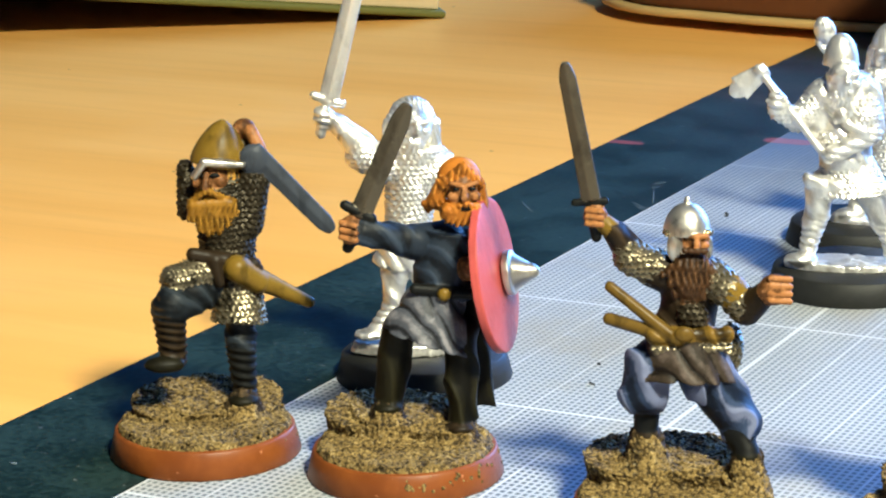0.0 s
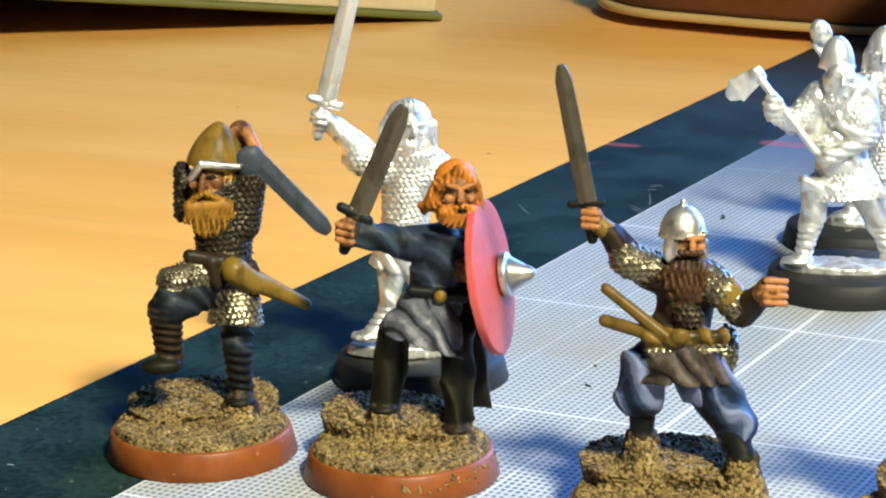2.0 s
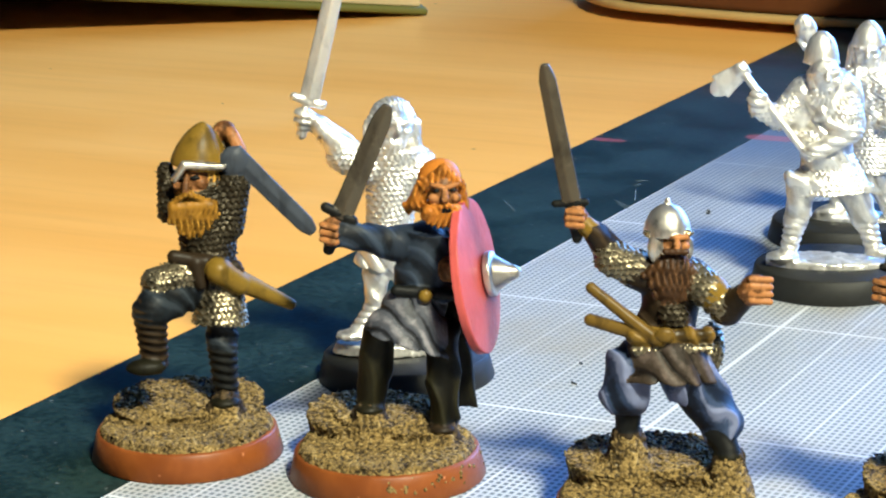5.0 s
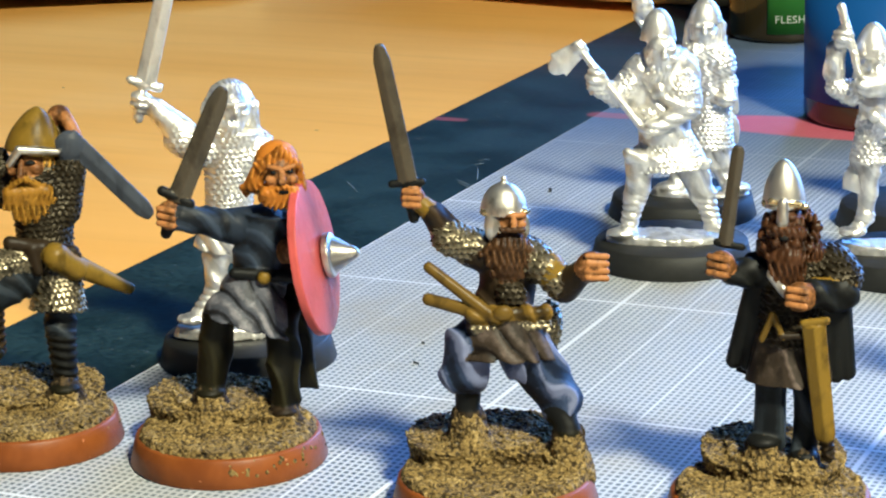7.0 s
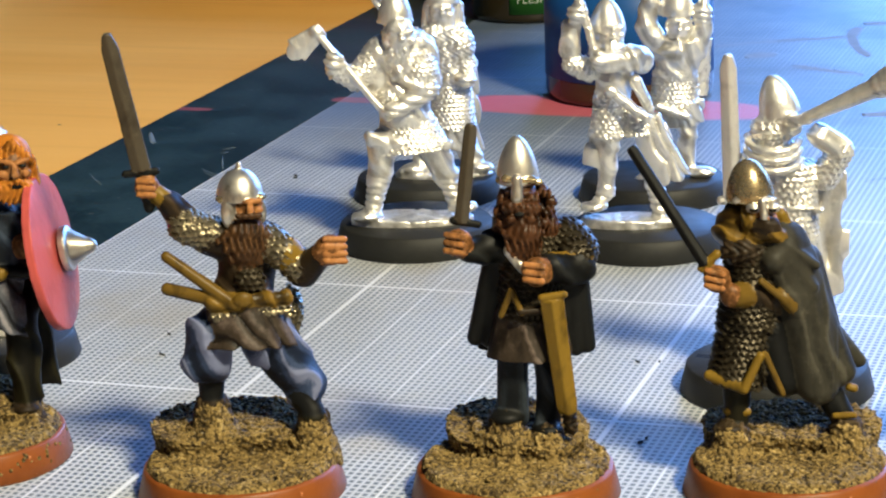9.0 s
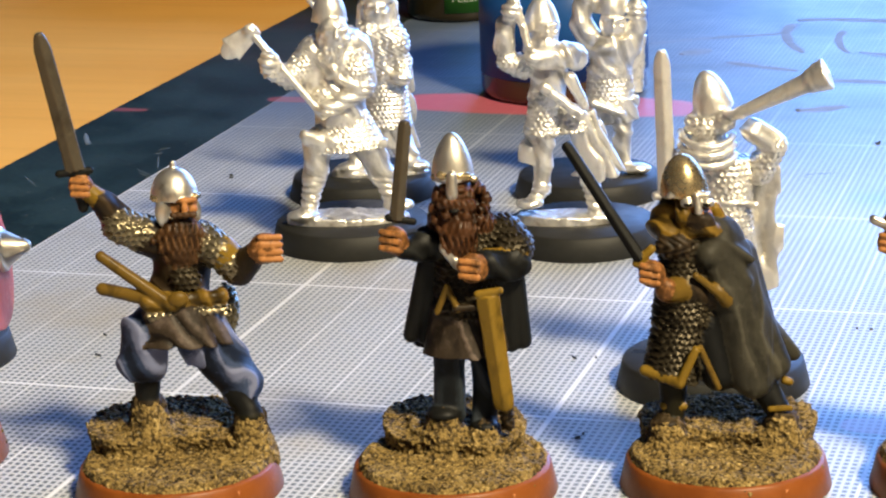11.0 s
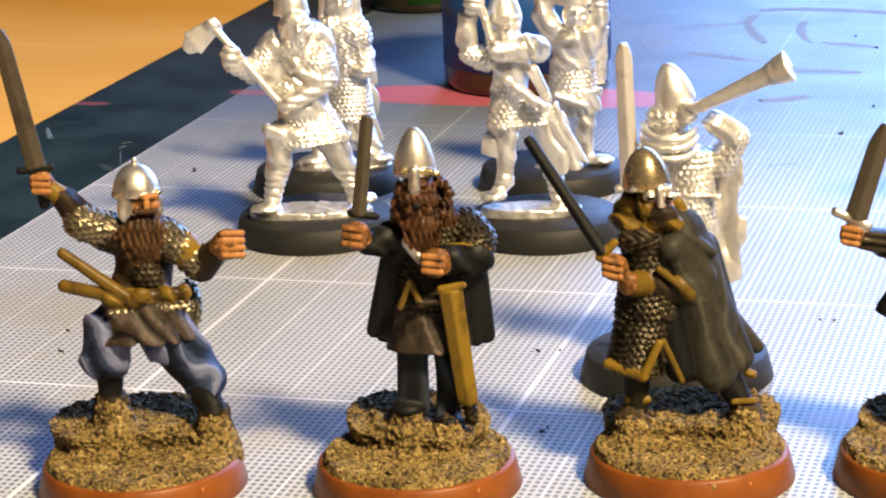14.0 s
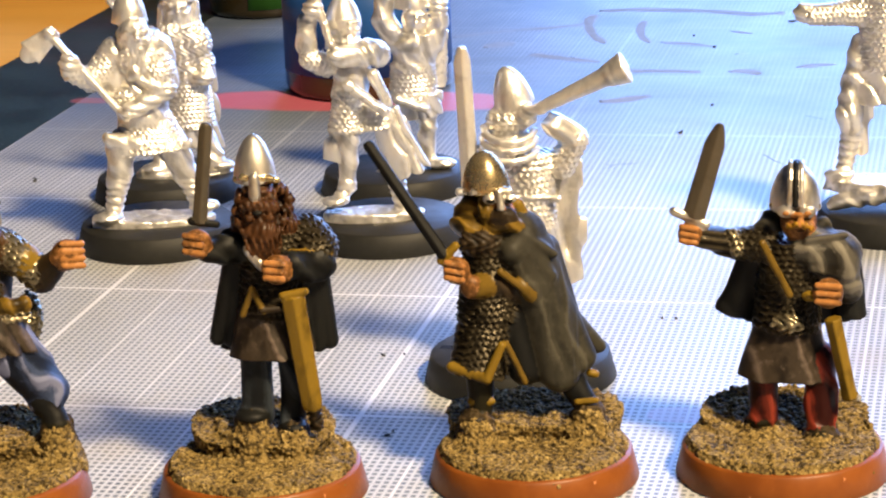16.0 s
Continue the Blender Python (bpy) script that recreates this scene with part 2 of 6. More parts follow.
        v = maths(tree, "DIVIDE", maths(tree, "SUBTRACT", y, cy * MM), ry * MM)
        d = maths(tree, "ADD", maths(tree, "POWER", maths(tree, "ABSOLUTE", u), 4.0), maths(tree, "POWER", maths(tree, "ABSOLUTE", v), 2.5))
        d = maths(tree, "ADD", d, maths(tree, "MULTIPLY", maths(tree, "SUBTRACT", wear, 0.5), 1.2))
        col = mix(tree, maths(tree, "MULTIPLY", ramp(tree, d, 1.1, 0.6), strength), col, colour)
    tree.links.new(col, b.inputs["Base Color"])
    r = maths(tree, "MULTIPLY_ADD", scuff, 0.25)
    r.node.inputs[2].default_value = 0.30
    tree.links.new(r, b.inputs["Roughness"])
    bump(tree, b, fine, 0.35, 0.00008)
    return m


def plain(name, colour, rough=0.6, other=None, scale=60.0, metal=0.0):
    m, tree, b = material(name, rough, metal)
    other = other or tuple(c * 0.8 for c in colour)
    tree.links.new(mix(tree, cloud(tree, coords(tree), scale, 4), other, colour), b.inputs["Base Color"])
    return m


# ---- mesh helpers ----
def mesh_object(name, bm, mat, parent=None, label="", smooth=True):
    me = bpy.data.meshes.new(name)
    bm.to_mesh(me)
    bm.free()
    me.materials.append(mat)
    if smooth:
        me.shade_smooth()
    ob = new(name, me)
    ob.parent = parent
    if label:
        ob["label"] = label
    return ob


def part(name, bm, mat, parent, label="", smooth=True):
    return mesh_object(name, bm, mat, parent, label, smooth)


def box_bm(x0, y0, z0, x1, y1, z1, bevel=0.0, segments=2):
    bm = bmesh.new()
    bmesh.ops.create_cube(bm, size=1.0)
    for v in bm.verts:
        v.co = Vector(((x0 + x1) / 2 + v.co.x * (x1 - x0), (y0 + y1) / 2 + v.co.y * (y1 - y0), (z0 + z1) / 2 + v.co.z * (z1 - z0)))
    if bevel:
        bmesh.ops.bevel(bm, geom=bm.edges[:], offset=bevel, segments=segments, profile=0.5, affect="EDGES")
    return bm


def lathe_bm(profile, steps=72):
    """A turned solid from (radius, height) pairs, bottom to top."""
    bm = bmesh.new()
    rings = []
    for r, z in profile:
        if r < 1e-9:
            rings.append([bm.verts.new((0, 0, z))])
        else:
            rings.append([bm.verts.new((r * math.cos(2 * math.pi * i / steps), r * math.sin(2 * math.pi * i / steps), z)) for i in range(steps)])
    for a, c in zip(rings, rings[1:]):
        for i in range(steps):
            j = (i + 1) % steps
            quad = [a[i % len(a)], a[j % len(a)], c[j % len(c)], c[i % len(c)]]
            quad = list(dict.fromkeys(quad))
            if len(quad) > 2:
                bm.faces.new(quad)
    return bm


# ---- room, table and mat ----
# unseen room shell, added; its paint is kept dark to hold down bounced light
ROOM_WALL = plain("dark_wall_paint", (0.20, 0.18, 0.16), 0.8, scale=8)
CEILING_PAINT = plain("grey_ceiling_paint", (0.34, 0.33, 0.32), 0.85, scale=8)
FLOOR_BOARD = plain("brown_carpet", (0.22, 0.16, 0.11), 0.9, scale=300)
DESK_Z = -0.0025


def structure(name, bm, mat):
    return tagged(mesh_object(name, bm, mat, smooth=False), kind="structure")


structure("floor", box_bm(-2.0, -1.8, -0.80, 2.0, 1.6, -0.75), FLOOR_BOARD)
structure("ceiling", box_bm(-2.1, -1.9, 1.65, 2.1, 1.7, 1.70), CEILING_PAINT)
structure("wall_west", box_bm(-2.1, -1.9, -0.80, -2.0, 1.7, 1.65), ROOM_WALL)
structure("wall_east", box_bm(2.0, -1.9, -0.80, 2.1, 1.7, 1.65), ROOM_WALL)
structure("wall_south", box_bm(-2.0, -1.9, -0.80, 2.0, -1.8, 1.65), ROOM_WALL)
wall = bmesh.new()
for x0, z0, x1, z1 in ((-2.0, -0.8, -0.38, 1.65), (1.22, -0.8, 2.0, 1.65), (-0.38, -0.8, 1.22, 0.05), (-0.38, 1.05, 1.22, 1.65)):
    piece = box_bm(x0, 1.6, z0, x1, 1.7, z1)
    me = bpy.data.meshes.new("piece")
    piece.to_mesh(me)
    wall.from_mesh(me)
    piece.free()
    bpy.data.meshes.remove(me)
structure("wall_north", wall, ROOM_WALL)

table = new("table")
tagged(table, "pale beech veneered desk top lit by a lamp", "table")
part("tabletop", box_bm(-0.75, -0.45, DESK_Z - 0.03, 0.75, 0.75, DESK_Z, 0.003), wood_material(), table, smooth=False)
LEG = plain("dark_metal", (0.05, 0.05, 0.05), 0.4)
for x in (-0.7, 0.7):
    for y in (-0.4, 0.7):
        part("leg", box_bm(x - 0.025, y - 0.025, -0.75, x + 0.025, y + 0.025, DESK_Z - 0.03, 0.003), LEG, table)

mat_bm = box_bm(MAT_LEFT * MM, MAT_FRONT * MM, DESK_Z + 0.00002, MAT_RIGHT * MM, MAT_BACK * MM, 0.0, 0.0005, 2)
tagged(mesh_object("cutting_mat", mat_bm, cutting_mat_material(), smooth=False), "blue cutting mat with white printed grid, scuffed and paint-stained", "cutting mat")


# ---- figures modelled as soft clay solids ----
LATTICE = np.random.default_rng(5).random((32, 32, 32))


def lumps(p):
    """Smooth random values from 0 to 1, one unit across."""
    i = np.floor(p).astype(int)
    f = p - i
    f = f * f * (3 - 2 * f)
    i %= 32
    j = (i + 1) % 32
    total = 0.0
    for a in (0, 1):
        for b in (0, 1):
            for c in (0, 1):
                at = LATTICE[(j if a else i)[..., 0], (j if b else i)[..., 1], (j if c else i)[..., 2]]
                total = total + at * (f[..., 0] if a else 1 - f[..., 0]) * (f[..., 1] if b else 1 - f[..., 1]) * (f[..., 2] if c else 1 - f[..., 2])
    return total


class Clay:
    """A figure made of rounded solids that melt into one another; lengths in millimetres, x right, y back, z up."""

    def __init__(self, step=0.26):
        self.items, self.step, self.names, self.shift = [], step, [], 0.0

    def slot(self, mat):
        if mat not in self.names:
            self.names.append(mat)
        return self.names.index(mat)

    def cap(self, a, b, ra, rb, mat, relief="", k=0.5, flat=1.0):
        a, b = np.array(a, float), np.array(b, float)
        r = max(ra, rb) * max(1.0, flat)

        def f(p):
            ba = b - a
            t = np.clip(((p - a) @ ba) / max(ba @ ba, 1e-9), 0, 1)
            v = p - a - t[..., None] * ba
            v[..., 1] /= flat
            return (np.sqrt((v * v).sum(-1)) - (ra + t * (rb - ra))) * min(1.0, flat)

        self.items.append((f, np.minimum(a, b) - r, np.maximum(a, b) + r, self.slot(mat), relief, k))

    def ell(self, c, r, mat, relief="", k=0.5, tilt=0.0):
        c, r = np.array(c, float), np.array(r, float)
        ct, st = math.cos(radians(tilt)), math.sin(radians(tilt))

        def f(p):
            v = p - c
            x, z = v[..., 0] * ct + v[..., 2] * st, -v[..., 0] * st + v[..., 2] * ct
            q = np.sqrt((x / r[0]) ** 2 + (v[..., 1] / r[1]) ** 2 + (z / r[2]) ** 2)
            return (q - 1) * min(r)

        m = max(r[0], r[2]) if tilt else 0
        e = np.maximum(r, (m, 0, m))
        self.items.append((f, c - e, c + e, self.slot(mat), relief, k))

    def blade(self, a, b, width, thick, mat, point=1.3, end=0.0, k=0.15, face=(0, 1, 0)):
        """A flat blade from a to b that shows its face to the front and narrows to a point."""
        a, b = np.array(a, float), np.array(b, float)
        length = np.linalg.norm(b - a)
        axis = (b - a) / length
        side = np.cross(axis, face)
        side /= np.linalg.norm(side)
        normal = np.cross(side, axis)

        def f(p):
            v = p - a
            l, s, n = v @ axis, np.abs(v @ side), np.abs(v @ normal)
            taper = np.clip((length - l) / (point * width), 0, 1)
            half = width / 2 * (end + (1 - end) * np.sqrt(taper)) * (1 - 0.12 * np.clip(l / length, 0, 1))
            body = np.maximum(s - half, n - thick / 2 * (1 - 0.6 * np.clip(s / (width / 2), 0, 1)))
            return np.maximum(body, np.maximum(-l, l - length))

        self.items.append((f, np.minimum(a, b) - width, np.maximum(a, b) + width, self.slot(mat), "", k))

    def disc(self, c, normal, radius, thick, mat, dome=0.0, k=0.1):
        c, n = np.array(c, float), np.array(normal, float)
        n /= np.linalg.norm(n)

        def f(p):
            v = p - c
            q = v @ n
            rad = np.sqrt(np.maximum((v * v).sum(-1) - q * q, 0))
            q = q + dome * (rad / radius) ** 2
            return np.maximum(rad - radius, np.abs(q) - thick / 2)

        e = np.full(3, radius + thick + abs(dome))
        self.items.append((f, c - e, c + e, self.slot(mat), "", k))

    def dome(self, c, radius, height, mat, cone=0.0, tilt=0.0, k=0.12):
        """The bowl of a helmet, cut flat below; cone from 0 (round) to 1 (pointed)."""
        c = np.array(c, float)
        ct, st = math.cos(radians(tilt)), math.sin(radians(tilt))

        def f(p):
            v = p - c
            x, z = v[..., 0] * ct + v[..., 2] * st, -v[..., 0] * st + v[..., 2] * ct
            rho = np.sqrt(x * x + v[..., 1] ** 2)
            t = np.clip(z / height, 0, 1)
            r = radius * ((1 - cone) * np.sqrt(1 - t * t) + cone * (1 - t ** 1.5) ** 0.9)
            return np.maximum(np.maximum((rho - r) * 0.8, -z), z - height)

        e = np.full(3, max(radius, height) * 1.05)
        self.items.append((f, c - e, c + e, self.slot(mat), "", k))

    def skirt(self, a, b, ra, rb, mat, relief="", flat=1.0, k=0.3):
        """A flared piece of cloth from a down to b, cut off straight at both ends."""
        a, b = np.array(a, float), np.array(b, float)
        length = np.linalg.norm(b - a)
        axis = (b - a) / length

        def f(p):
            v = p - a
            l = v @ axis
            v = v - l[..., None] * axis
            v[..., 1] /= flat
            t = np.clip(l / length, 0, 1)
            side = (np.sqrt((v * v).sum(-1)) - (ra + t * (rb - ra))) * min(1.0, flat)
            return np.maximum(side, np.maximum(-l, l - length))

        r = max(ra, rb) * max(1.0, flat)
        self.items.append((f, np.minimum(a, b) - r, np.maximum(a, b) + r, self.slot(mat), relief, k))

    def ripple(self, kind, p):
        x, y, z = p[..., 0], p[..., 1], p[..., 2]
        if kind == "grit":
            q = p + self.shift
            return 0.30 * (lumps(q * 0.45) - 0.5) + 0.22 * (lumps(q * 1.5) - 0.5) + 0.5 * (lumps(q * 3.3) - 0.5)
        if kind == "cast":
            return 0.20 * (lumps(p * 0.9) - 0.5) + 0.16 * (lumps(p * 2.1 + 5.0) - 0.5)
        if kind == "mail":
            # overlapping scales in staggered, slightly unruly rows, proud at their lower edge
            stray = lumps(p * 0.6 + 3.0) - 0.5
            across = 2 * math.pi * (1.25 * x + 0.5 * y + 0.5 * (np.floor(z / 0.74) % 2) + 0.45 * stray)
            t = (z + 0.14 * np.cos(across) + 0.5 * (lumps(p * 0.5) - 0.5)) / 0.74
            return (0.34 + 0.3 * stray) * (t - np.floor(t) - 0.5) - 0.11 * np.cos(across)
        if kind == "hair":
            s = np.sin(4.4 * x + 1.6 * np.sin(1.1 * z + 0.6 * y) + 0.5 * z + 2.0 * y)
            return 0.17 * (np.abs(s) - 0.6) + 0.07 * np.sin(9 * x + 2 * np.sin(2 * z) + 3 * y)
        # cloth: folds that wander, fork and fade like real ones
        q = np.stack([x * 0.30, y * 0.30, z * 0.22], -1) + self.shift
        bend = 3.6 * (lumps(q) - 0.5)
        fade = 0.45 + 0.9 * lumps(q * 1.7 + 9.0)
        if kind == "fold":
            s = np.sin(1.1 * x + 0.6 * z + bend + 0.9 * y)
            return -0.7 * fade * (np.sqrt(np.abs(s)) - 0.75)
        if kind == "crease":
            s = np.sin(0.85 * x + 0.16 * z + 0.5 * y + bend)
            return 0.5 * fade * (np.abs(s) - 0.6)
        if kind == "soft":
            s = np.sin(0.55 * x + 0.16 * z + 0.4 * y + 0.8 * bend)
            return 0.24 * fade * (np.abs(s) - 0.6)
        if kind == "baggy":
            s = np.sin(0.66 * x + 0.32 * z + 0.5 * y + 1.2 * bend)
            return 0.62 * fade * (np.abs(s) - 0.6)
        if kind == "sweep":
            s = np.sin(0.72 * x + 0.60 * z + 0.3 * y + 0.9 * bend)
            return -0.6 * fade * (np.sqrt(np.abs(s)) - 0.75)
        if kind == "pleat":
            s = np.sin(1.5 * x + 0.9 * z + 0.8 * y + bend)
            return -0.45 * fade * (np.sqrt(np.abs(s)) - 0.75)
        if kind == "drape":
            s = np.sin(0.8 * z + 0.75 * x + 0.5 * y + 1.3 * bend)
            return 0.36 * fade * (np.abs(s) - 0.6)
        if kind == "wrap":
            return 0.12 * np.sin(5.6 * z + 1.1 * x + 1.4 * np.sin(0.9 * z + y))
        if kind == "fur":
            return 0.18 * np.sin(4.1 * x + 3.0 * np.sin(2.3 * z)) * np.sin(3.7 * z + 1.5 * x + y)
        return 0.0

    DEPTH = {"grit": 0.3, "mail": 0.24, "hair": 0.15, "fold": 0.3, "crease": 0.2, "soft": 0.2, "cast": 0.12, "baggy": 0.28, "sweep": 0.26, "pleat": 0.2, "drape": 0.16, "wrap": 0.12, "fur": 0.14}

    def build(self, name, parent, at=(0, 0, 0), label=""):
        h = self.step
        lo = np.min([i[1] for i in self.items], axis=0) - 4 * h
        hi = np.max([i[2] for i in self.items], axis=0) + 4 * h
        n = np.ceil((hi - lo) / h).astype(int) + 1
        field = np.full(n, 9.0, np.float32)
        near = np.full(n, 9.0, np.float32)
        mats = np.zeros(n, np.int16)
        rise = np.zeros(n, np.float32)
        axes = [lo[i] + h * np.arange(n[i]) for i in range(3)]
        for f, a, b, slot, relief, k in self.items:
            i0 = np.maximum(((a - lo) / h - 4).astype(int), 0)
            i1 = np.minimum(((b - lo) / h + 5).astype(int), n)
            cut = tuple(slice(p, q) for p, q in zip(i0, i1))
            p = np.stack(np.meshgrid(*(ax[c] for ax, c in zip(axes, cut)), indexing="ij"), -1)
            d = f(p.copy())
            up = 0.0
            # no relief: faces and palms painted shaded, fingers and noses painted lit
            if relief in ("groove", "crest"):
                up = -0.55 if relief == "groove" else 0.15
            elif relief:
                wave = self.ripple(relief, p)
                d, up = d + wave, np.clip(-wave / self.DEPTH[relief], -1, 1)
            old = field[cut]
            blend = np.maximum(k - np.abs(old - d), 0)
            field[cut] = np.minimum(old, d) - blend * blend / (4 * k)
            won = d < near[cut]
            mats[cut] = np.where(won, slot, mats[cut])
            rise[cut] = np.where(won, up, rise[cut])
            near[cut] = np.where(won, d, near[cut])
        verts, quads, slots, cells = nets(field, mats, lo, h)
        relief_tone = sum(rise[cells[:, 0] + i, cells[:, 1] + j, cells[:, 2] + k] for i in (0, 1) for j in (0, 1) for k in (0, 1)) / 8
        me = bpy.data.meshes.new(name)
        verts = (verts + np.array(at)) * MM
        me.vertices.add(len(verts))
        me.vertices.foreach_set("co", verts.astype(np.float32).ravel())
        me.loops.add(quads.size)
        me.loops.foreach_set("vertex_index", quads.astype(np.int32).ravel())
        me.polygons.add(len(quads))
        me.polygons.foreach_set("loop_start", np.arange(0, quads.size, 4, dtype=np.int32))
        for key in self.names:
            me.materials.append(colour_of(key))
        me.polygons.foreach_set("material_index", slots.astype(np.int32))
        me.attributes.new("relief_tone", "FLOAT", "POINT").data.foreach_set("value", relief_tone.astype(np.float32))
        me.update(calc_edges=True)
        me.shade_smooth()
        ob = new(name, me)
        ob.parent = parent
        if label:
            ob["label"] = label
        return ob


def nets(field, mats, lo, h):
    """The zero surface of a field on a grid: one point in each cell that the surface crosses, joined by quads."""
    inside = field < 0
    n = np.array(field.shape)
    count = np.zeros(n - 1, np.int8)
    corner = [(i, j, k) for i in (0, 1) for j in (0, 1) for k in (0, 1)]

    def view(a, c):
        return a[c[0]:n[0] - 1 + c[0], c[1]:n[1] - 1 + c[1], c[2]:n[2] - 1 + c[2]]

    for c in corner:
        count += view(inside, c)
    cells = np.argwhere((count > 0) & (count < 8))
    number = np.full(n - 1, -1, np.int64)
    number[tuple(cells.T)] = np.arange(len(cells))
    total, weight = np.zeros((len(cells), 3)), np.zeros(len(cells))
    for c in corner:
        for axis in range(3):
            if c[axis]:
                continue
            e = np.array(c)
            e[axis] = 1
            d0, d1 = field[tuple((cells + c).T)], field[tuple((cells + e).T)]
            cross = (d0 < 0) != (d1 < 0)
            t = np.where(cross, d0 / np.where(cross, d0 - d1, 1), 0)
            q = np.array(c, float) + t[:, None] * (e - np.array(c))
            total += q * cross[:, None]
            weight += cross
    verts = lo + h * (cells + total / weight[:, None])
    quads, slots = [], []
    for axis in range(3):
        step = np.zeros(3, int)
        step[axis] = 1
        a = inside[:n[0] - step[0], :n[1] - step[1], :n[2] - step[2]]
        b = inside[step[0]:, step[1]:, step[2]:]
        edge = np.argwhere(a != b)
        u, v = [i for i in range(3) if i != axis]
        edge = edge[(edge[:, u] > 0) & (edge[:, v] > 0) & (edge[:, u] < n[u] - 1) & (edge[:, v] < n[v] - 1)]
        du, dv = np.zeros(3, int), np.zeros(3, int)
        du[u] = dv[v] = 1
        q = np.stack([number[tuple((edge - s).T)] for s in (du + dv, dv, 0 * du, du)], 1)
        first = inside[tuple(edge.T)]
        turn = first if axis != 1 else ~first
        q[~turn] = q[~turn][:, ::-1]
        quads.append(q)
        slots.append(np.where(first, mats[tuple(edge.T)], mats[tuple((edge + step).T)]))
    return verts, np.concatenate(quads), np.concatenate(slots), cells


SLOT_SHADE = plain("matt_black_slot_shade", (0.003, 0.003, 0.003), 0.9)
BASE_R, BASE_TOP, BASE_H = 12.45, 11.55, 3.7


def sand_bed(parent, ridge, feet, seed, spill=0):
    """Sand and filler on a round base: a low bed, a thick tongue of ground on it with a rounded overhanging edge, and heaps under
    the feet with bare dark earth round the boots, grit all over. ridge: (x, y, half width, half depth, turn, height); feet: (x, y, radius, top)."""
    s = Clay(0.19)
    s.shift = seed * 3.7
    rx, ry, hw, hd, turn, rise = ridge
    s.skirt((0, 0, BASE_H + 0.75), (0, 0, BASE_H - 0.4), BASE_TOP - 0.75, BASE_TOP - 0.15, "sand", "grit")
    reach = hw - hd * 0.55
    ct, st = math.cos(radians(turn)), math.sin(radians(turn))
    top = BASE_H + 0.7 + rise * 0.8
    for side, lift, grow in ((-1.0, -0.06, 0.94), (0.0, 0.05, 1.05), (1.0, -0.1, 0.96)):
        # three overlapping cakes of filler make the uneven tongue, flat on top, with a ragged steep edge
        ax, ay = rx + side * 0.62 * reach * ct, ry + 1.2 + side * 0.62 * reach * st
        wide = hw * 0.60 * grow
        s.skirt((ax, ay, top + lift * rise), (ax, ay + 0.5, BASE_H), wide * 1.02, wide * 0.90, "sand", "grit", flat=hd * 1.1 / wide, k=0.3)
    for fx, fy, fr, sole in feet:
        s.cap((fx, fy, BASE_H), (fx, fy, max(sole - 0.1, BASE_H + 0.1)), fr * 0.9, fr * 0.55, "sand", "grit", k=1.6)
        s.cap((fx, fy + 0.4, BASE_H + 0.5), (fx, fy + 0.4, sole + 0.15), fr * 0.8, fr * 0.6, "earth", "grit", k=0.5)
    dice = random.Random(seed)
    for _ in range(26):
        # stray grains along the edge of the bed and on the ridge
        a, far = dice.uniform(0, 2 * math.pi), dice.uniform(0.55, 0.97) * BASE_TOP
        size = dice.uniform(0.22, 0.42)
        s.ell((far * math.cos(a), far * math.sin(a), BASE_H + 0.75 + dice.uniform(0.0, 0.35)), (size, size * 1.2, size), "sand", k=0.1)
    for _ in range(spill):
        a, down = radians(dice.uniform(-95, -5)), dice.uniform(0.3, 2.6)
        size = dice.uniform(0.16, 0.34)
        far = BASE_TOP + (BASE_R - BASE_TOP) * down / BASE_H
        s.ell((far * math.cos(a), far * math.sin(a), BASE_H - down), (size, size, size), "sand", k=0.05)
    return s.build("sand", parent, label="drybrushed brown sand with a raised ridge")


def turned(points):
    return [(r * MM, z * MM) for r, z in points]


def painted_base(parent, ridge, feet, seed):
    rim = lathe_bm(turned([(0, 0.0), (BASE_R - 0.25, 0.0), (BASE_R, 0.25), (BASE_TOP + 0.15, BASE_H - 0.35), (BASE_TOP - 0.1, BASE_H), (BASE_TOP - 0.5, BASE_H - 0.05), (0, BASE_H - 0.15)]), 96)
    for v in rim.verts:
        s = 0.07 * noise.noise(v.co * 420 + Vector((seed, 0, 0))) * MM
        v.co += v.co.normalized() * s
    part("base_rim", rim, RIM, parent, "rust-brown painted rim")
    sand_bed(parent, ridge, feet, seed, 34 if seed == 9 else 3)


def black_base(parent, slot_turn=None):
    body = lathe_bm(turned([(0, 0.0), (BASE_R - 0.2, 0.0), (BASE_R, 0.2), (BASE_TOP + 0.1, 3.4), (BASE_TOP - 0.2, 3.65), (0, 3.65)]), 96)
    part("base_disc", body, BLACK_PLASTIC, parent, "glossy black plastic disc")
    if slot_turn is not None:
        # black inlay in place of the shade inside the tab slot's open end
        slot_inlay = box_bm(-10.6 * MM, -0.75 * MM, 3.0 * MM, -6.5 * MM, 0.75 * MM, 3.656 * MM)
        bmesh.ops.rotate(slot_inlay, verts=slot_inlay.verts[:], cent=(0, 0, 0), matrix=Matrix.Rotation(radians(slot_turn), 3, "Z"))
        part("slot", slot_inlay, SLOT_SHADE, parent, "black inlay standing for the slot's dark opening", smooth=False)


def stand(name, x, y, turn, size, label, category="figurine", group=""):
    """The empty foot of a figure, at its place on the mat."""
    root = new(name)
    root.matrix_world = pose(x * MM, y * MM, 0, 0, 0, turn) @ Matrix.Scale(size, 4)
    return tagged(root, label, category, group)


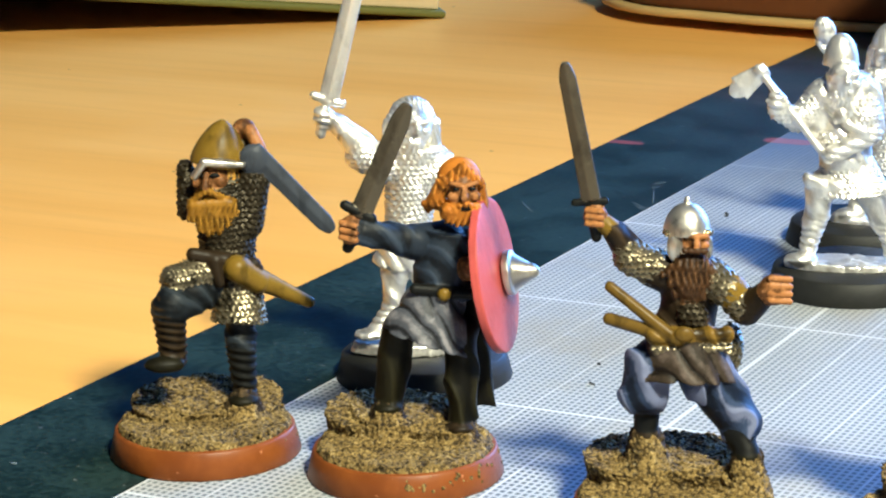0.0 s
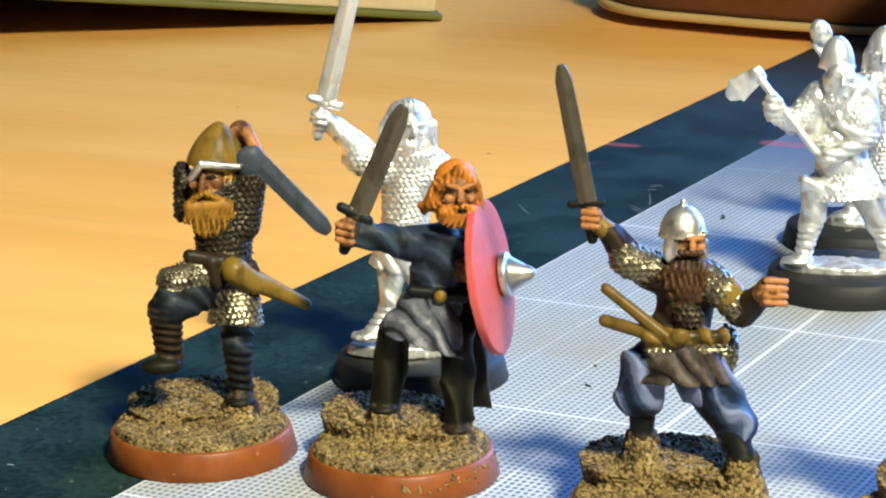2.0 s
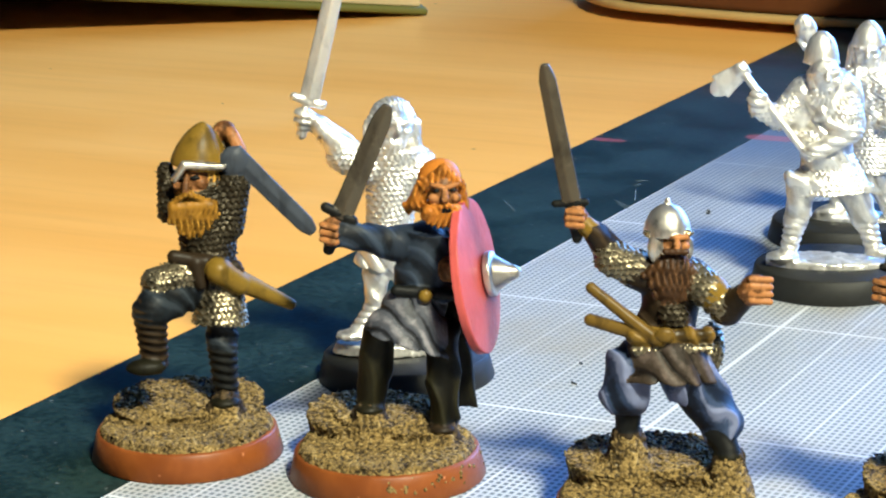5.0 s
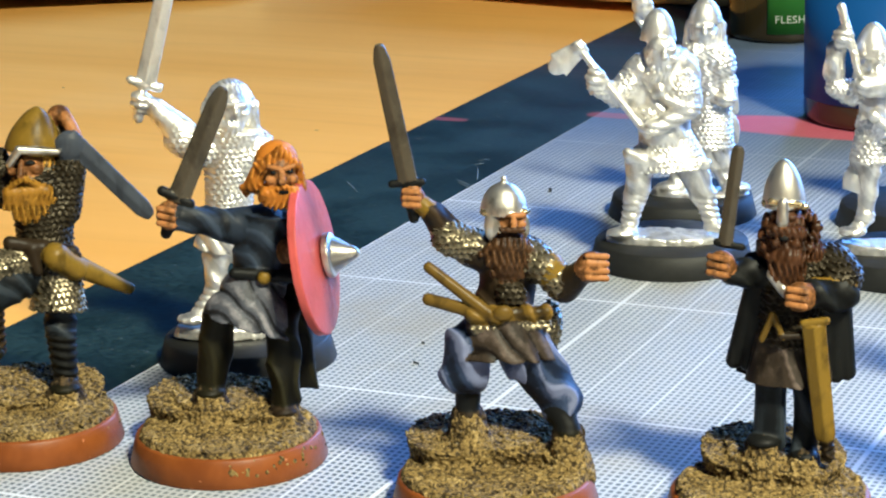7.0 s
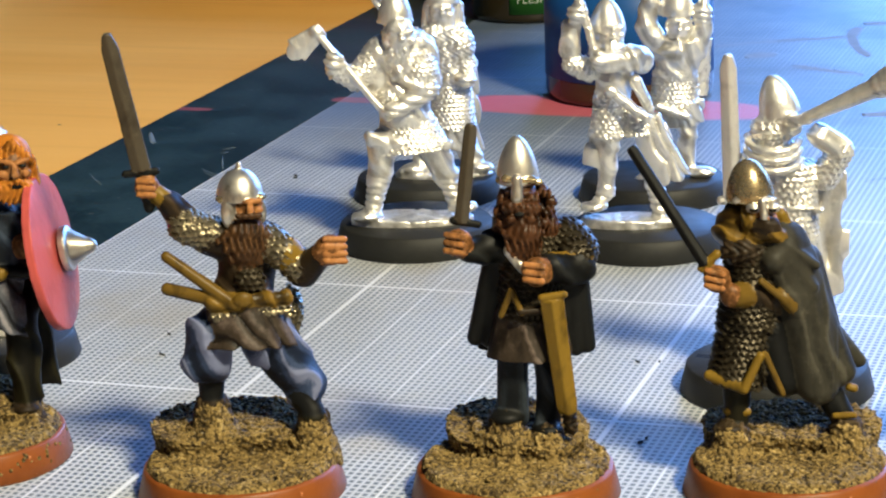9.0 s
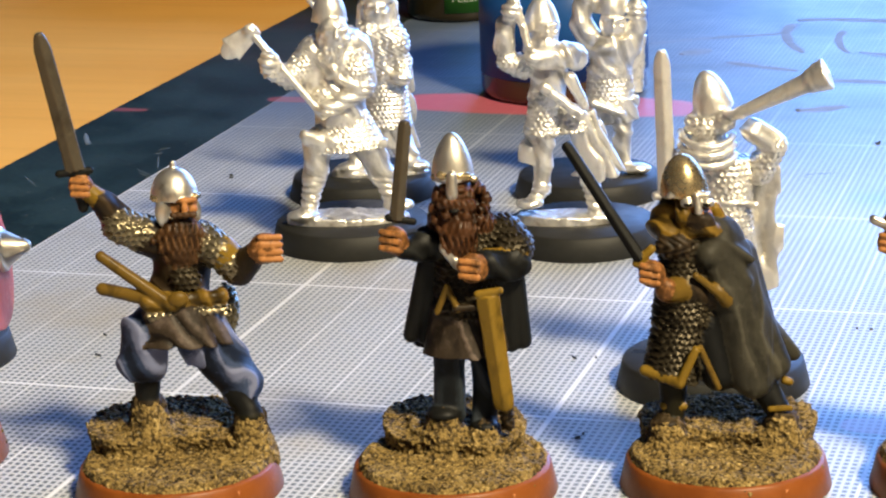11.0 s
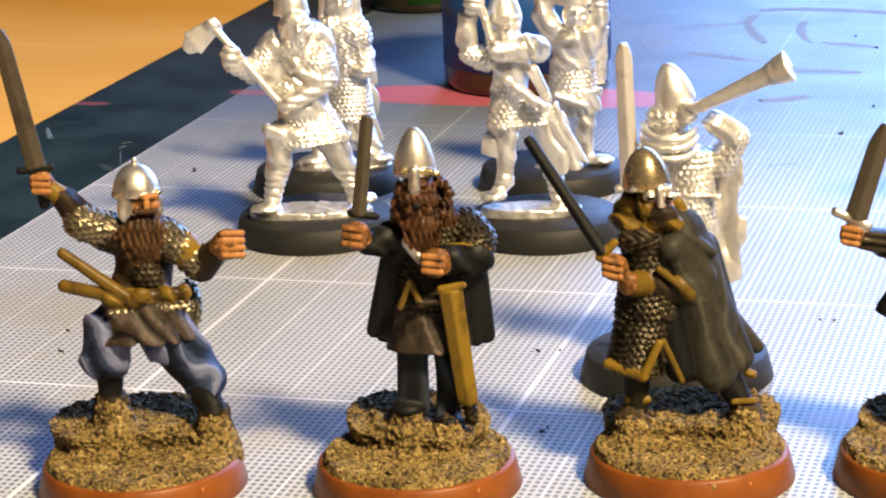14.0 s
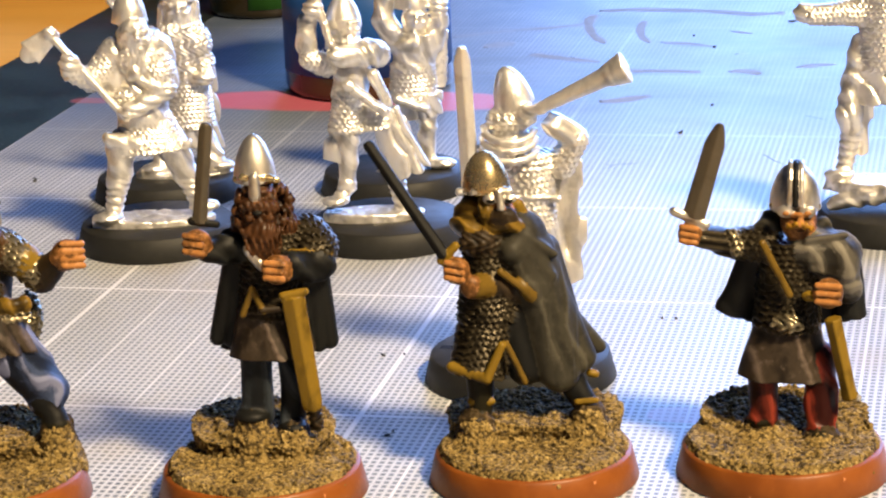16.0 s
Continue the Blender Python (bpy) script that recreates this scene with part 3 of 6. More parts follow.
# ---- books and paint pots at the back ----
TEAL = plain("teal_book_cloth", (0.03, 0.24, 0.23), 0.55, scale=200)
PAPER = plain("cream_page_edges", (0.72, 0.58, 0.33), 0.8, scale=500)
OLIVE_BOARD = plain("olive_book_board", (0.15, 0.15, 0.03), 0.6, scale=200)
LEATHER = plain("brown_leather", (0.10, 0.035, 0.012), 0.45, (0.15, 0.06, 0.02), 90)
TAN_EDGE = plain("tan_edge", (0.55, 0.38, 0.13), 0.6, scale=120)
DARK_PROP = plain("dark_brown_cover", (0.06, 0.022, 0.008), 0.6, scale=120)


def book(name, x, y, z, turn, length, depth, thick, covers, pages, label, lean=0.0):
    """A closed book lying flat, its fore-edge to the front; x, y is its front corner on the side of +x."""
    root = new(name)
    root.matrix_world = pose(x * MM, y * MM, z * MM, 0, lean, turn) @ Matrix.Scale(1.16, 4)
    part("cover", box_bm(-length * MM, 0, 0, 0, depth * MM, 1.7 * MM, 0.0006), covers[0], root, "olive board")
    part("cover", box_bm(-length * MM, 0, (thick - 1.7) * MM, 0, depth * MM, thick * MM, 0.0007), covers[1], root)
    part("page_block", box_bm(-(length - 3) * MM, 1.6 * MM, 1.7 * MM, -1.6 * MM, depth * MM, (thick - 1.7) * MM, 0.0004), pages, root, "cream page edges")
    return tagged(root, label, "book")


book("book", -238.6, 325.8, DESK_Z * 1000 + 0.1, 39.2, 160, 200, 9.0, (OLIVE_BOARD, TEAL), PAPER, "teal hardback book with cream pages lying tilted on the desk", lean=5.7)
# unseen prop added beneath the tilted book's raised end
notebook = new("notebook")
notebook.matrix_world = pose(-0.2386, 0.3258, DESK_Z, 0, 0, 39.2) @ Matrix.Scale(1.16, 4)
tagged(notebook, "dark brown notebook, unseen, added to prop up the teal book", "notebook")
part("cover", box_bm(-0.200, 0.012, 0.0001, -0.114, 0.16, 0.0110, 0.0012), DARK_PROP, notebook)


def slab_bm(outline, z0, z1, bevel):
    bm = bmesh.new()
    low = [bm.verts.new((x * MM, y * MM, z0 * MM)) for x, y in outline]
    face = bm.faces.new(low)
    made = bmesh.ops.extrude_face_region(bm, geom=[face])["geom"]
    bmesh.ops.translate(bm, vec=(0, 0, (z1 - z0) * MM), verts=[g for g in made if isinstance(g, bmesh.types.BMVert)])
    bmesh.ops.recalc_face_normals(bm, faces=bm.faces[:])
    rim = [e for e in bm.edges if abs(e.verts[0].co.z - e.verts[1].co.z) < 1e-7]
    bmesh.ops.bevel(bm, geom=rim, offset=bevel * MM, segments=2, profile=0.5, affect="EDGES")
    return bm


def rounded(x0, y0, x1, y1, r, bow):
    """An outline with round front corners and a slightly bowed front edge."""
    pts = [(x0, y1), (x0, y0 + r)]
    pts += [(x0 + r - r * math.cos(a), y0 + r - r * math.sin(a)) for a in np.linspace(0.15, math.pi / 2, 9)]
    pts += [(x0 + r + (x1 - x0 - 2 * r) * t, y0 - bow * math.sin(math.pi * t)) for t in np.linspace(0.08, 0.92, 12)]
    pts += [(x1 - r + r * math.sin(a), y0 + r - r * math.cos(a)) for a in np.linspace(0, math.pi / 2 - 0.15, 9)]
    return [*pts, (x1, y1)]


wallet = new("leather_case")
wallet.matrix_world = pose(-0.1512, 0.3322, 0.0002, 0, 0, -2) @ Matrix.Scale(1.15, 4)
tagged(wallet, "dark brown leather case with tan edging lying across mat and desk", "case")
part("edging", slab_bm(rounded(-52, 0, 75, 90, 32, 2.5), 0.0, 1.7, 0.5), TAN_EDGE, wallet, "tan bottom edging")
part("body", slab_bm(rounded(-50, 1.6, 73, 88, 31, 2.5), 1.7, 24.0, 1.5), LEATHER, wallet)


def clear_plastic(name, colour, rough=0.12):
    m, tree, b = material(name, rough)
    tree.links.new(mix(tree, cloud(tree, coords(tree), 90, 3), tuple(c * 0.6 for c in colour), colour), b.inputs["Base Color"])
    b.inputs["Coat Weight"].default_value = 0.6
    return m


def paint_pot(x, y, turn, size, radius, height, body_mat, label_mat, band, arc, label):
    root = new("paint_pot")
    root.matrix_world = pose(x * MM, y * MM, 0, 0, 0, turn) @ Matrix.Scale(size, 4)
    tagged(root, label, "paint pot", "paint pots")
    r = radius
    part("jar", lathe_bm(turned([(0, 0), (r - 1.0, 0), (r - 0.2, 0.5), (r, 1.5), (r, height * 0.72), (r - 1.5, height * 0.78), (r - 1.5, height * 0.82), (0, height * 0.82)]), 80), body_mat, root)
    part("lid", lathe_bm(turned([(0, height * 0.822), (r - 0.4, height * 0.822), (r, height * 0.85), (r, height * 0.97), (r - 0.8, height), (0, height)]), 80), LID, root, "black hinged lid")
    z0, z1 = band
    bm = bmesh.new()
    steps = 40
    cols = []
    for i in range(steps + 1):
        a = radians(-90 + arc[0] + (arc[1] - arc[0]) * i / steps)
        cols.append([bm.verts.new(((r + o) * MM * math.cos(a), (r + o) * MM * math.sin(a), z * MM)) for o, z in ((0.02, z0), (0.12, z0), (0.12, z1), (0.02, z1))])
    for p, q in zip(cols, cols[1:]):
        for i in range(4):
            j = (i + 1) % 4
            bm.faces.new((p[i], q[i], q[j], p[j]))
    for c in (cols[0], cols[-1]):
        bm.faces.new(c)
    bmesh.ops.recalc_face_normals(bm, faces=bm.faces[:])
    part("paper_label", bm, label_mat, root)
    return root


LID = plain("black_lid", (0.02, 0.02, 0.02), 0.4)
GREEN_LABEL = plain("green_label", (0.055, 0.20, 0.025), 0.5, scale=100)
BLUE_LABEL = plain("blue_label", (0.018, 0.085, 0.29), 0.4, scale=100)
WHITE_INK = plain("white_ink", (0.5, 0.55, 0.45), 0.6)
flesh_pot = paint_pot(-89.6, 297.3, 22.0, 1.136, 11.0, 34.0, clear_plastic("brown_paint_jar", (0.035, 0.026, 0.010)), GREEN_LABEL, (2.0, 24.0), (-22, 60), "dark paint pot with green label lettered FLESH")


def lettering(words, parent, radius, z, start, size, mat, name="lettering"):
    """Words set round a pot, letter by letter."""
    curve = bpy.data.curves.new(name, "FONT")
    curve.body, curve.size, curve.extrude = words, size * MM, 0.00003
    curve.space_character = 1.08
    probe = bpy.data.objects.new(name, curve)
    scene.collection.objects.link(probe)
    me = bpy.data.meshes.new_from_object(probe.evaluated_get(bpy.context.evaluated_depsgraph_get()))
    bpy.data.objects.remove(probe)
    for v in me.vertices:
        a = radians(-90 + start) + v.co.x / (radius * MM)
        rr = (radius + 0.16) * MM + v.co.z
        v.co = Vector((rr * math.cos(a), rr * math.sin(a), z * MM + v.co.y))
    me.materials.append(mat)
    ob = new(name, me)
    ob.parent = parent
    return ob


lettering("FLESH", flesh_pot, 11.0, 4.3, -14, 2.2, WHITE_INK)
paint_pot(-44.4, 216.3, 17.0, 1.089, 15.2, 34.0, clear_plastic("blue_paint_jar", (0.075, 0.04, 0.02)), BLUE_LABEL, (4.4, 24.0), (-85, 80), "dark blue paint pot with brown bottom standing on the mat")


# ---- painted and bare figures ----

def axe_bearer():
    s = Clay(0.165)
    s.cap((5.23, 2, 19.6), (5.1, 1, 14.24), 2.24, 1.95, "dark_blue", "drape")
    s.cap((5.08, 1, 13.86), (5.38, 2, 7.07), 1.95, 1.52, "black", "wrap")
    s.ell((5.09, -0, 6.66), (2.02, 2.02, 1.01), "olive")
    s.cap((2.1, 2, 22.03), (-3.54, -3, 20.53), 2.75, 2.46, "dark_blue", "drape")
    s.cap((-3.98, -3, 20.26), (-3.64, -1, 13.08), 2.17, 1.73, "brown", "wrap")
    s.ell((-4.8, -3, 12.85), (2.6, 1.45, 1.08), "olive")
    s.skirt((5.45, 1, 24.73), (4.94, 0.5, 17.26), 2.46, 3.61, "mail", "mail", flat=0.9)
    s.cap((1.25, -0, 24.34), (-3.08, -2, 23.79), 2.02, 1.81, "mail", "mail")
    s.skirt((3.8, 2, 34.94), (3.88, 2, 24.55), 4.05, 3.47, "dark_mail", "mail", flat=0.85)
    s.cap((3.75, 2, 33.84), (3.88, 2, 33.46), 4.05, 4.05, "dark_mail", "mail", flat=0.8)
    s.cap((7.37, 1, 35.37), (6.83, 1, 29.86), 2.17, 1.73, "dark_mail", "mail")
    s.cap((-0.58, -1.2, 26.76), (7.19, -1.2, 25.08), 0.87, 0.87, "brown")
    s.cap((2.22, -1.6, 25.76), (2.72, -1.6, 22.99), 0.87, 0.72, "brown")
    s.cap((-1.07, 3, 37.16), (-0.92, 2, 31.87), 1.08, 1.45, "dark_mail", "mail")
    s.ell((2.4, 0.8, 36.2), (2.2, 2.1, 2.5), "skin", "groove")
    s.cap((1.55, -1.5, 37.2), (1.3, -2.4, 35.7), 0.32, 0.50, "skin", "groove", k=0.15)
    s.ell((3.3, -0.9, 36.1), (0.85, 0.7, 0.75), "skin", "groove", k=0.15)
    s.ell((0.3, -0.8, 36.0), (0.6, 0.6, 0.7), "skin", "groove", k=0.15)
    s.ell((0.7, -1.2, 36.95), (0.55, 0.35, 0.3), "black", k=0.05)
    s.ell((2.6, -1.35, 36.95), (0.7, 0.35, 0.3), "black", k=0.05)
    s.dome((3.1, 2, 37.75), 3.65, 5.75, "ochre", cone=0.55, tilt=-9)
    s.cap((0.05, -1.2, 36.9), (1.3, -1.9, 38.75), 0.52, 0.55, "steel", k=0.1)
    s.cap((1.3, -1.9, 38.8), (6.1, -1.0, 38.1), 0.56, 0.42, "steel", k=0.1)
    s.ell((2.1, -0.3, 32.4), (2.7, 1.6, 3.0), "blond", "hair")
    for x0, x1, low in ((-0.2, -0.7, 31.0), (0.6, 0.4, 29.7), (1.6, 1.4, 29.1), (2.6, 2.8, 29.4), (3.6, 3.9, 30.3), (4.3, 4.9, 31.6)):
        s.cap((x0, -1.3, 33.2), (x1, -1.1, low + 0.3), 0.95, 0.45, "blond", "hair", k=0.4)
    s.cap((1.4, -2.4, 35.15), (-0.3, -1.7, 33.9), 0.42, 0.36, "blond", "hair", k=0.15)
    s.cap((1.7, -2.4, 35.15), (3.6, -1.6, 34.0), 0.42, 0.36, "blond", "hair", k=0.15)
    s.cap((4.7, 0.2, 37.2), (4.9, 0.0, 33.2), 0.65, 0.85, "blond", "hair")
    s.cap((5.98, 4, 34.35), (7.14, 4, 40.93), 1.59, 1.16, "dark_mail")
    s.ell((6.6, 3.6, 41.93), (1.45, 1.3, 1.23), "skin", "groove")
    s.cap((7.48, 2.5, 41.54), (8.43, 1.5, 39.6), 0.87, 0.87, "skin")
    s.ell((7.62, -0, 38.52), (1.88, 1.01, 2.02), "slate", k=0.1)
    s.blade((7.4, -0, 39.77), (17.38, 0.5, 28.69), 2.60, 1.50, "slate", point=0.6, end=0.35)
    s.cap((5.01, -2, 24.82), (7.59, -1.2, 22.83), 1.73, 1.52, "ochre", k=0.2)
    s.cap((7.12, -1, 23.32), (14.05, 0.5, 19.31), 1.52, 0.79, "ochre", k=0.1)
    s.cap((7.88, -1.4, 24.65), (7.1, -1.4, 21.57), 0.43, 0.43, "brown", k=0.1)
    root = stand("painted_figurine", -98.7, -6.6, 33.7, 0.973, "painted warrior figurine, ochre helmet, blond beard, one leg raised", group="painted figurines in a row")
    painted_base(root, (0.3, 3.2, 9.8, 5.2, -2, 2.3), ((5.09, -0, 3.6, 5.75),), 3)
    s.build("figure", root, label="")


axe_bearer()


def shield_bearer():
    s = Clay(0.165)
    s.blade((-4.99, -0, 33.41), (1.31, 1, 47.33), 2.82, 1.40, "blade", point=0.8, end=0.3)
    s.cap((-6.74, -0, 34.91), (-3.47, -0, 33.15), 0.64, 0.64, "black", k=0.1)
    s.ell((-6.16, -0, 31.8), (1.48, 1.34, 1.77), "skin", "groove")
    s.cap((-7.22, -1.2, 33.01), (-5.57, -1.7, 32.65), 0.40, 0.40, "skin", "crest", k=0.06)
    s.cap((-7.25, -1.2, 32.08), (-5.6, -1.7, 31.73), 0.40, 0.40, "skin", "crest", k=0.06)
    s.cap((-7.29, -1.2, 31.15), (-5.63, -1.7, 30.79), 0.40, 0.40, "skin", "crest", k=0.06)
    s.cap((-6.23, -0, 30.08), (-6.53, -0, 29.51), 0.71, 0.71, "black")
    s.cap((-4.58, -0, 31.46), (1.65, 2, 29.56), 1.55, 2.12, "blue_cloth", "drape")
    s.cap((2, 2, 29.55), (5.51, 2, 29.64), 2.26, 2.54, "blue_cloth")
    s.skirt((6.11, 2, 31.07), (5.03, 2, 22.89), 3.67, 3.81, "blue_cloth", "drape", flat=0.85)
    s.skirt((4.9, 1.6, 23.74), (2.57, 0.3, 17.02), 3.25, 5.79, "grey_cloth", "sweep", flat=0.85)
    s.cap((1.65, -1.2, 24.35), (8.61, -1.2, 23.52), 0.71, 0.71, "black")
    s.ell((5.24, -2.4, 23.83), (0.85, 0.56, 0.85), "ochre")
    s.skirt((9.17, 4, 27.89), (9.08, 5, 7.22), 1.84, 2.54, "olive", "crease", flat=0.6)
    s.cap((-0.63, 1.4, 17.99), (-1.69, 2, 9.33), 2.19, 1.84, "olive", "crease")
    s.cap((7.12, 1.2, 17.77), (7.36, -0, 7.41), 2.33, 1.84, "olive", "crease")
    s.ell((-2.08, 1, 8.4), (1.84, 1.84, 0.92), "olive")
    s.ell((7.01, -1, 6.12), (1.77, 1.77, 0.88), "brown")
    s.ell((7.4, 2.0, 37.5), (2.75, 2.5, 2.75), "ginger")
    s.ell((7.75, 0.05, 36.5), (1.85, 1.95, 2.65), "skin", "groove")
    s.cap((7.9, -0.9, 39.45), (5.5, -0.5, 37.4), 0.75, 0.75, "ginger", "hair", k=0.3)
    s.cap((8.0, -0.9, 39.4), (9.9, -0.4, 37.5), 0.62, 0.60, "ginger", "hair", k=0.3)
    s.cap((5.35, 0.2, 37.3), (4.5, 0.9, 34.9), 0.95, 1.05, "ginger", "hair", k=0.4)
    s.cap((4.5, 0.9, 35.1), (3.0, 1.3, 34.5), 0.85, 0.45, "ginger", "hair", k=0.5)
    s.cap((4.7, 1.2, 35.6), (3.5, 1.6, 33.7), 0.85, 0.40, "ginger", "hair", k=0.4)
    s.cap((10.0, 0.4, 37.4), (10.3, 1.0, 34.4), 0.60, 0.75, "ginger", "hair", k=0.3)
    s.ell((7.4, -0.5, 34.0), (2.45, 1.45, 1.6), "ginger", "hair")
    for x0, x1, low in ((5.7, 5.4, 33.4), (6.4, 6.2, 32.7), (7.2, 7.1, 32.3), (8.0, 8.1, 32.4), (8.8, 9.0, 32.8), (9.4, 9.7, 33.6)):
        s.cap((x0, -1.3, 34.3), (x1, -1.2, low + 0.25), 0.75, 0.45, "ginger", "hair", k=0.5)
    s.cap((7.95, -2.25, 35.35), (6.2, -1.6, 34.5), 0.38, 0.30, "ginger", "hair", k=0.12)
    s.cap((8.1, -2.25, 35.35), (9.7, -1.5, 34.5), 0.38, 0.30, "ginger", "hair", k=0.12)
    s.ell((8.05, -2.0, 34.6), (0.62, 0.35, 0.30), "black", k=0.05)
    s.cap((6.3, -1.55, 37.75), (7.6, -2.0, 37.45), 0.26, 0.30, "skin", "crest", k=0.12)
    s.cap((9.5, -1.5, 37.75), (8.3, -2.0, 37.45), 0.26, 0.30, "skin", "crest", k=0.12)
    s.ell((6.95, -1.75, 37.0), (0.50, 0.26, 0.22), "black", k=0.05)
    s.ell((8.95, -1.75, 37.0), (0.50, 0.26, 0.22), "black", k=0.05)
    s.cap((7.95, -1.9, 37.3), (7.95, -2.6, 36.1), 0.27, 0.50, "skin", "crest", k=0.12)
    s.ell((6.6, -1.3, 36.0), (0.75, 0.6, 0.6), "skin", "crest", k=0.15)
    s.ell((9.25, -1.3, 36.0), (0.7, 0.6, 0.6), "skin", "crest", k=0.15)
    s.ell((8.28, -1, 26.73), (1.27, 0.99, 1.55), "skin", "groove")
    s.disc((12.5, 0.5, 25.52), (0.95, -0.25, 0.16), 9.75, 1.1, "shield_red", dome=1)
    s.disc((13.52, -0.2, 25.89), (0.95, -0.25, 0.16), 2.82, 0.9, "steel", dome=0)
    s.skirt((13.6, -0.1, 25.86), (16.36, -1, 26.23), 2.68, 0.85, "steel")
    s.ell((16.29, -0.95, 26.22), (0.92, 0.85, 0.85), "steel", k=0.4)
    root = stand("painted_figurine", -71.7, -3.2, 29.0, 0.972, "painted red-haired warrior figurine with raised sword and red round shield", group="painted figurines in a row")
    painted_base(root, (-0.6, 3.4, 9.6, 5, -14, 3.3), ((-2.08, 1, 3.2, 7.57), (7.01, -1, 3.2, 5.32),), 9)
    s.build("figure", root, label="")


shield_bearer()


def fist_fighter():
    s = Clay(0.165)
    s.blade((-9.53, 1, 39.59), (-12.58, 1.5, 55.76), 2.26, 1.50, "blade", point=0.9, end=0.3)
    s.cap((-11.44, 1, 39.28), (-7.89, 1, 39.51), 0.47, 0.47, "black", k=0.1)
    s.ell((-9.04, 1, 37.69), (1.46, 1.2, 1.4), "skin", "groove")
    s.cap((-9.98, -0.2, 38.68), (-8.27, -0.5, 38.6), 0.37, 0.37, "skin", "crest", k=0.06)
    s.cap((-9.99, -0.2, 37.87), (-8.28, -0.5, 37.79), 0.37, 0.37, "skin", "crest", k=0.06)
    s.cap((-10, -0.2, 37.06), (-8.29, -0.5, 36.98), 0.37, 0.37, "skin", "crest", k=0.06)
    s.cap((-9.19, 1, 36.33), (-8.95, 1, 35.1), 0.60, 0.60, "black")
    s.cap((-7.8, 1, 36.65), (-6.89, 1, 35.76), 1.13, 1.13, "ochre", k=0.1)
    s.cap((-6.64, 1, 35.48), (-4.32, 2, 32.45), 1.46, 1.86, "brown", "drape")
    s.cap((-4.96, 1, 32.73), (-2.35, 2, 31.33), 2.06, 2.20, "mail", "mail")
    s.cap((-2.22, 2, 31.06), (1.07, 2, 29.78), 2.20, 2.53, "brown")
    s.skirt((2.14, 2, 31.15), (1.4, 2, 22.45), 3.06, 3.73, "brown", "drape", flat=0.85)
    s.cap((2.14, 2, 30.6), (2.14, 2, 30.32), 3.20, 3.20, "brown", "drape", flat=0.8)
    s.cap((4.51, 2, 30.43), (5.55, 1, 29.47), 2.00, 2.13, "brown")
    s.cap((4.89, 1, 30.16), (6.18, -0, 29.19), 2.06, 2.06, "mail", "mail")
    s.cap((6.71, -0, 28.98), (6.84, -0, 28.78), 2.06, 2.06, "ochre", k=0.1)
    s.cap((7.49, -0, 27.95), (8.01, -0, 27.39), 2.00, 2.00, "mail", "mail", k=0.1)
    s.cap((8.6, -0, 26.7), (10.51, -2, 29.1), 1.86, 1.46, "brown")
    s.ell((11.71, -3, 29.98), (1.93, 1.33, 1.86), "skin", "groove")
    s.cap((11.16, -4, 31.62), (13.37, -3.8, 31.41), 0.39, 0.39, "skin", "crest", k=0.06)
    s.cap((11.16, -4, 30.74), (13.37, -3.8, 30.53), 0.39, 0.39, "skin", "crest", k=0.06)
    s.cap((11.16, -4, 29.86), (13.37, -3.8, 29.65), 0.39, 0.39, "skin", "crest", k=0.06)
    s.cap((11.16, -4, 28.98), (13.37, -3.8, 28.77), 0.39, 0.39, "skin", "crest", k=0.06)
    s.cap((2.14, -0, 32.24), (1.98, -0.6, 29.81), 1.73, 1.86, "brown_hair", "hair", flat=0.7)
    s.cap((1.26, -0.6, 31.87), (-0.38, -0.8, 29.89), 0.93, 0.40, "brown_hair", "hair", k=0.3)
    s.cap((1.53, -0.6, 31.87), (0.39, -0.8, 28.66), 0.93, 0.40, "brown_hair", "hair", k=0.3)
    s.cap((1.88, -0.6, 31.86), (1.37, -0.8, 27.82), 0.93, 0.40, "brown_hair", "hair", k=0.3)
    s.cap((2.27, -0.6, 31.86), (2.48, -0.8, 27.68), 0.93, 0.40, "brown_hair", "hair", k=0.3)
    s.cap((2.63, -0.6, 31.86), (3.54, -0.8, 28.35), 0.93, 0.40, "brown_hair", "hair", k=0.3)
    s.cap((3, -0.6, 31.85), (4.6, -0.8, 29.57), 0.93, 0.40, "brown_hair", "hair", k=0.3)
    s.cap((0.9, -0.3, 32.3), (-1.1, -0.5, 30.9), 0.85, 0.35, "brown_hair", "hair", k=0.3)
    s.cap((3.4, -0.3, 32.3), (5.3, -0.5, 30.7), 0.85, 0.35, "brown_hair", "hair", k=0.3)
    s.ell((2.3, -0.9, 26.3), (1.7, 0.9, 1.5), "dark_mail", "mail", k=0.3)
    s.skirt((1.54, 1.2, 23.24), (1.36, 0.6, 18.14), 3.99, 5.86, "taupe", "sweep", flat=0.75)
    s.cap((-2.29, -1.4, 23.77), (6.14, -0.8, 23.93), 0.93, 0.93, "olive_gold", "drape")
    s.ell((1.32, -2.6, 24.38), (1.2, 0.67, 1.0), "olive_gold")
    s.cap((-2.31, -1.8, 22.31), (6.58, -1, 22.47), 0.40, 0.40, "mail", "mail")
    s.cap((-7.31, -0, 29.4), (0.01, -2, 23.93), 0.67, 0.80, "olive_gold", k=0.1)
    s.cap((-7.43, -0, 25.48), (0.67, -2, 23.65), 0.77, 0.87, "olive_gold", k=0.1)
    s.ell((6.86, 3, 21.12), (1.46, 1.46, 3.2), "mail", "mail")
    s.cap((-2.88, 1, 19.72), (-3.32, 1, 16.37), 2.80, 3.00, "trouser_blue", "baggy")
    s.cap((-2.93, 2, 15.91), (-3.12, 2, 11.54), 1.80, 1.46, "black")
    s.ell((-3.13, 2, 10.62), (1.73, 1.73, 0.87), "brown")
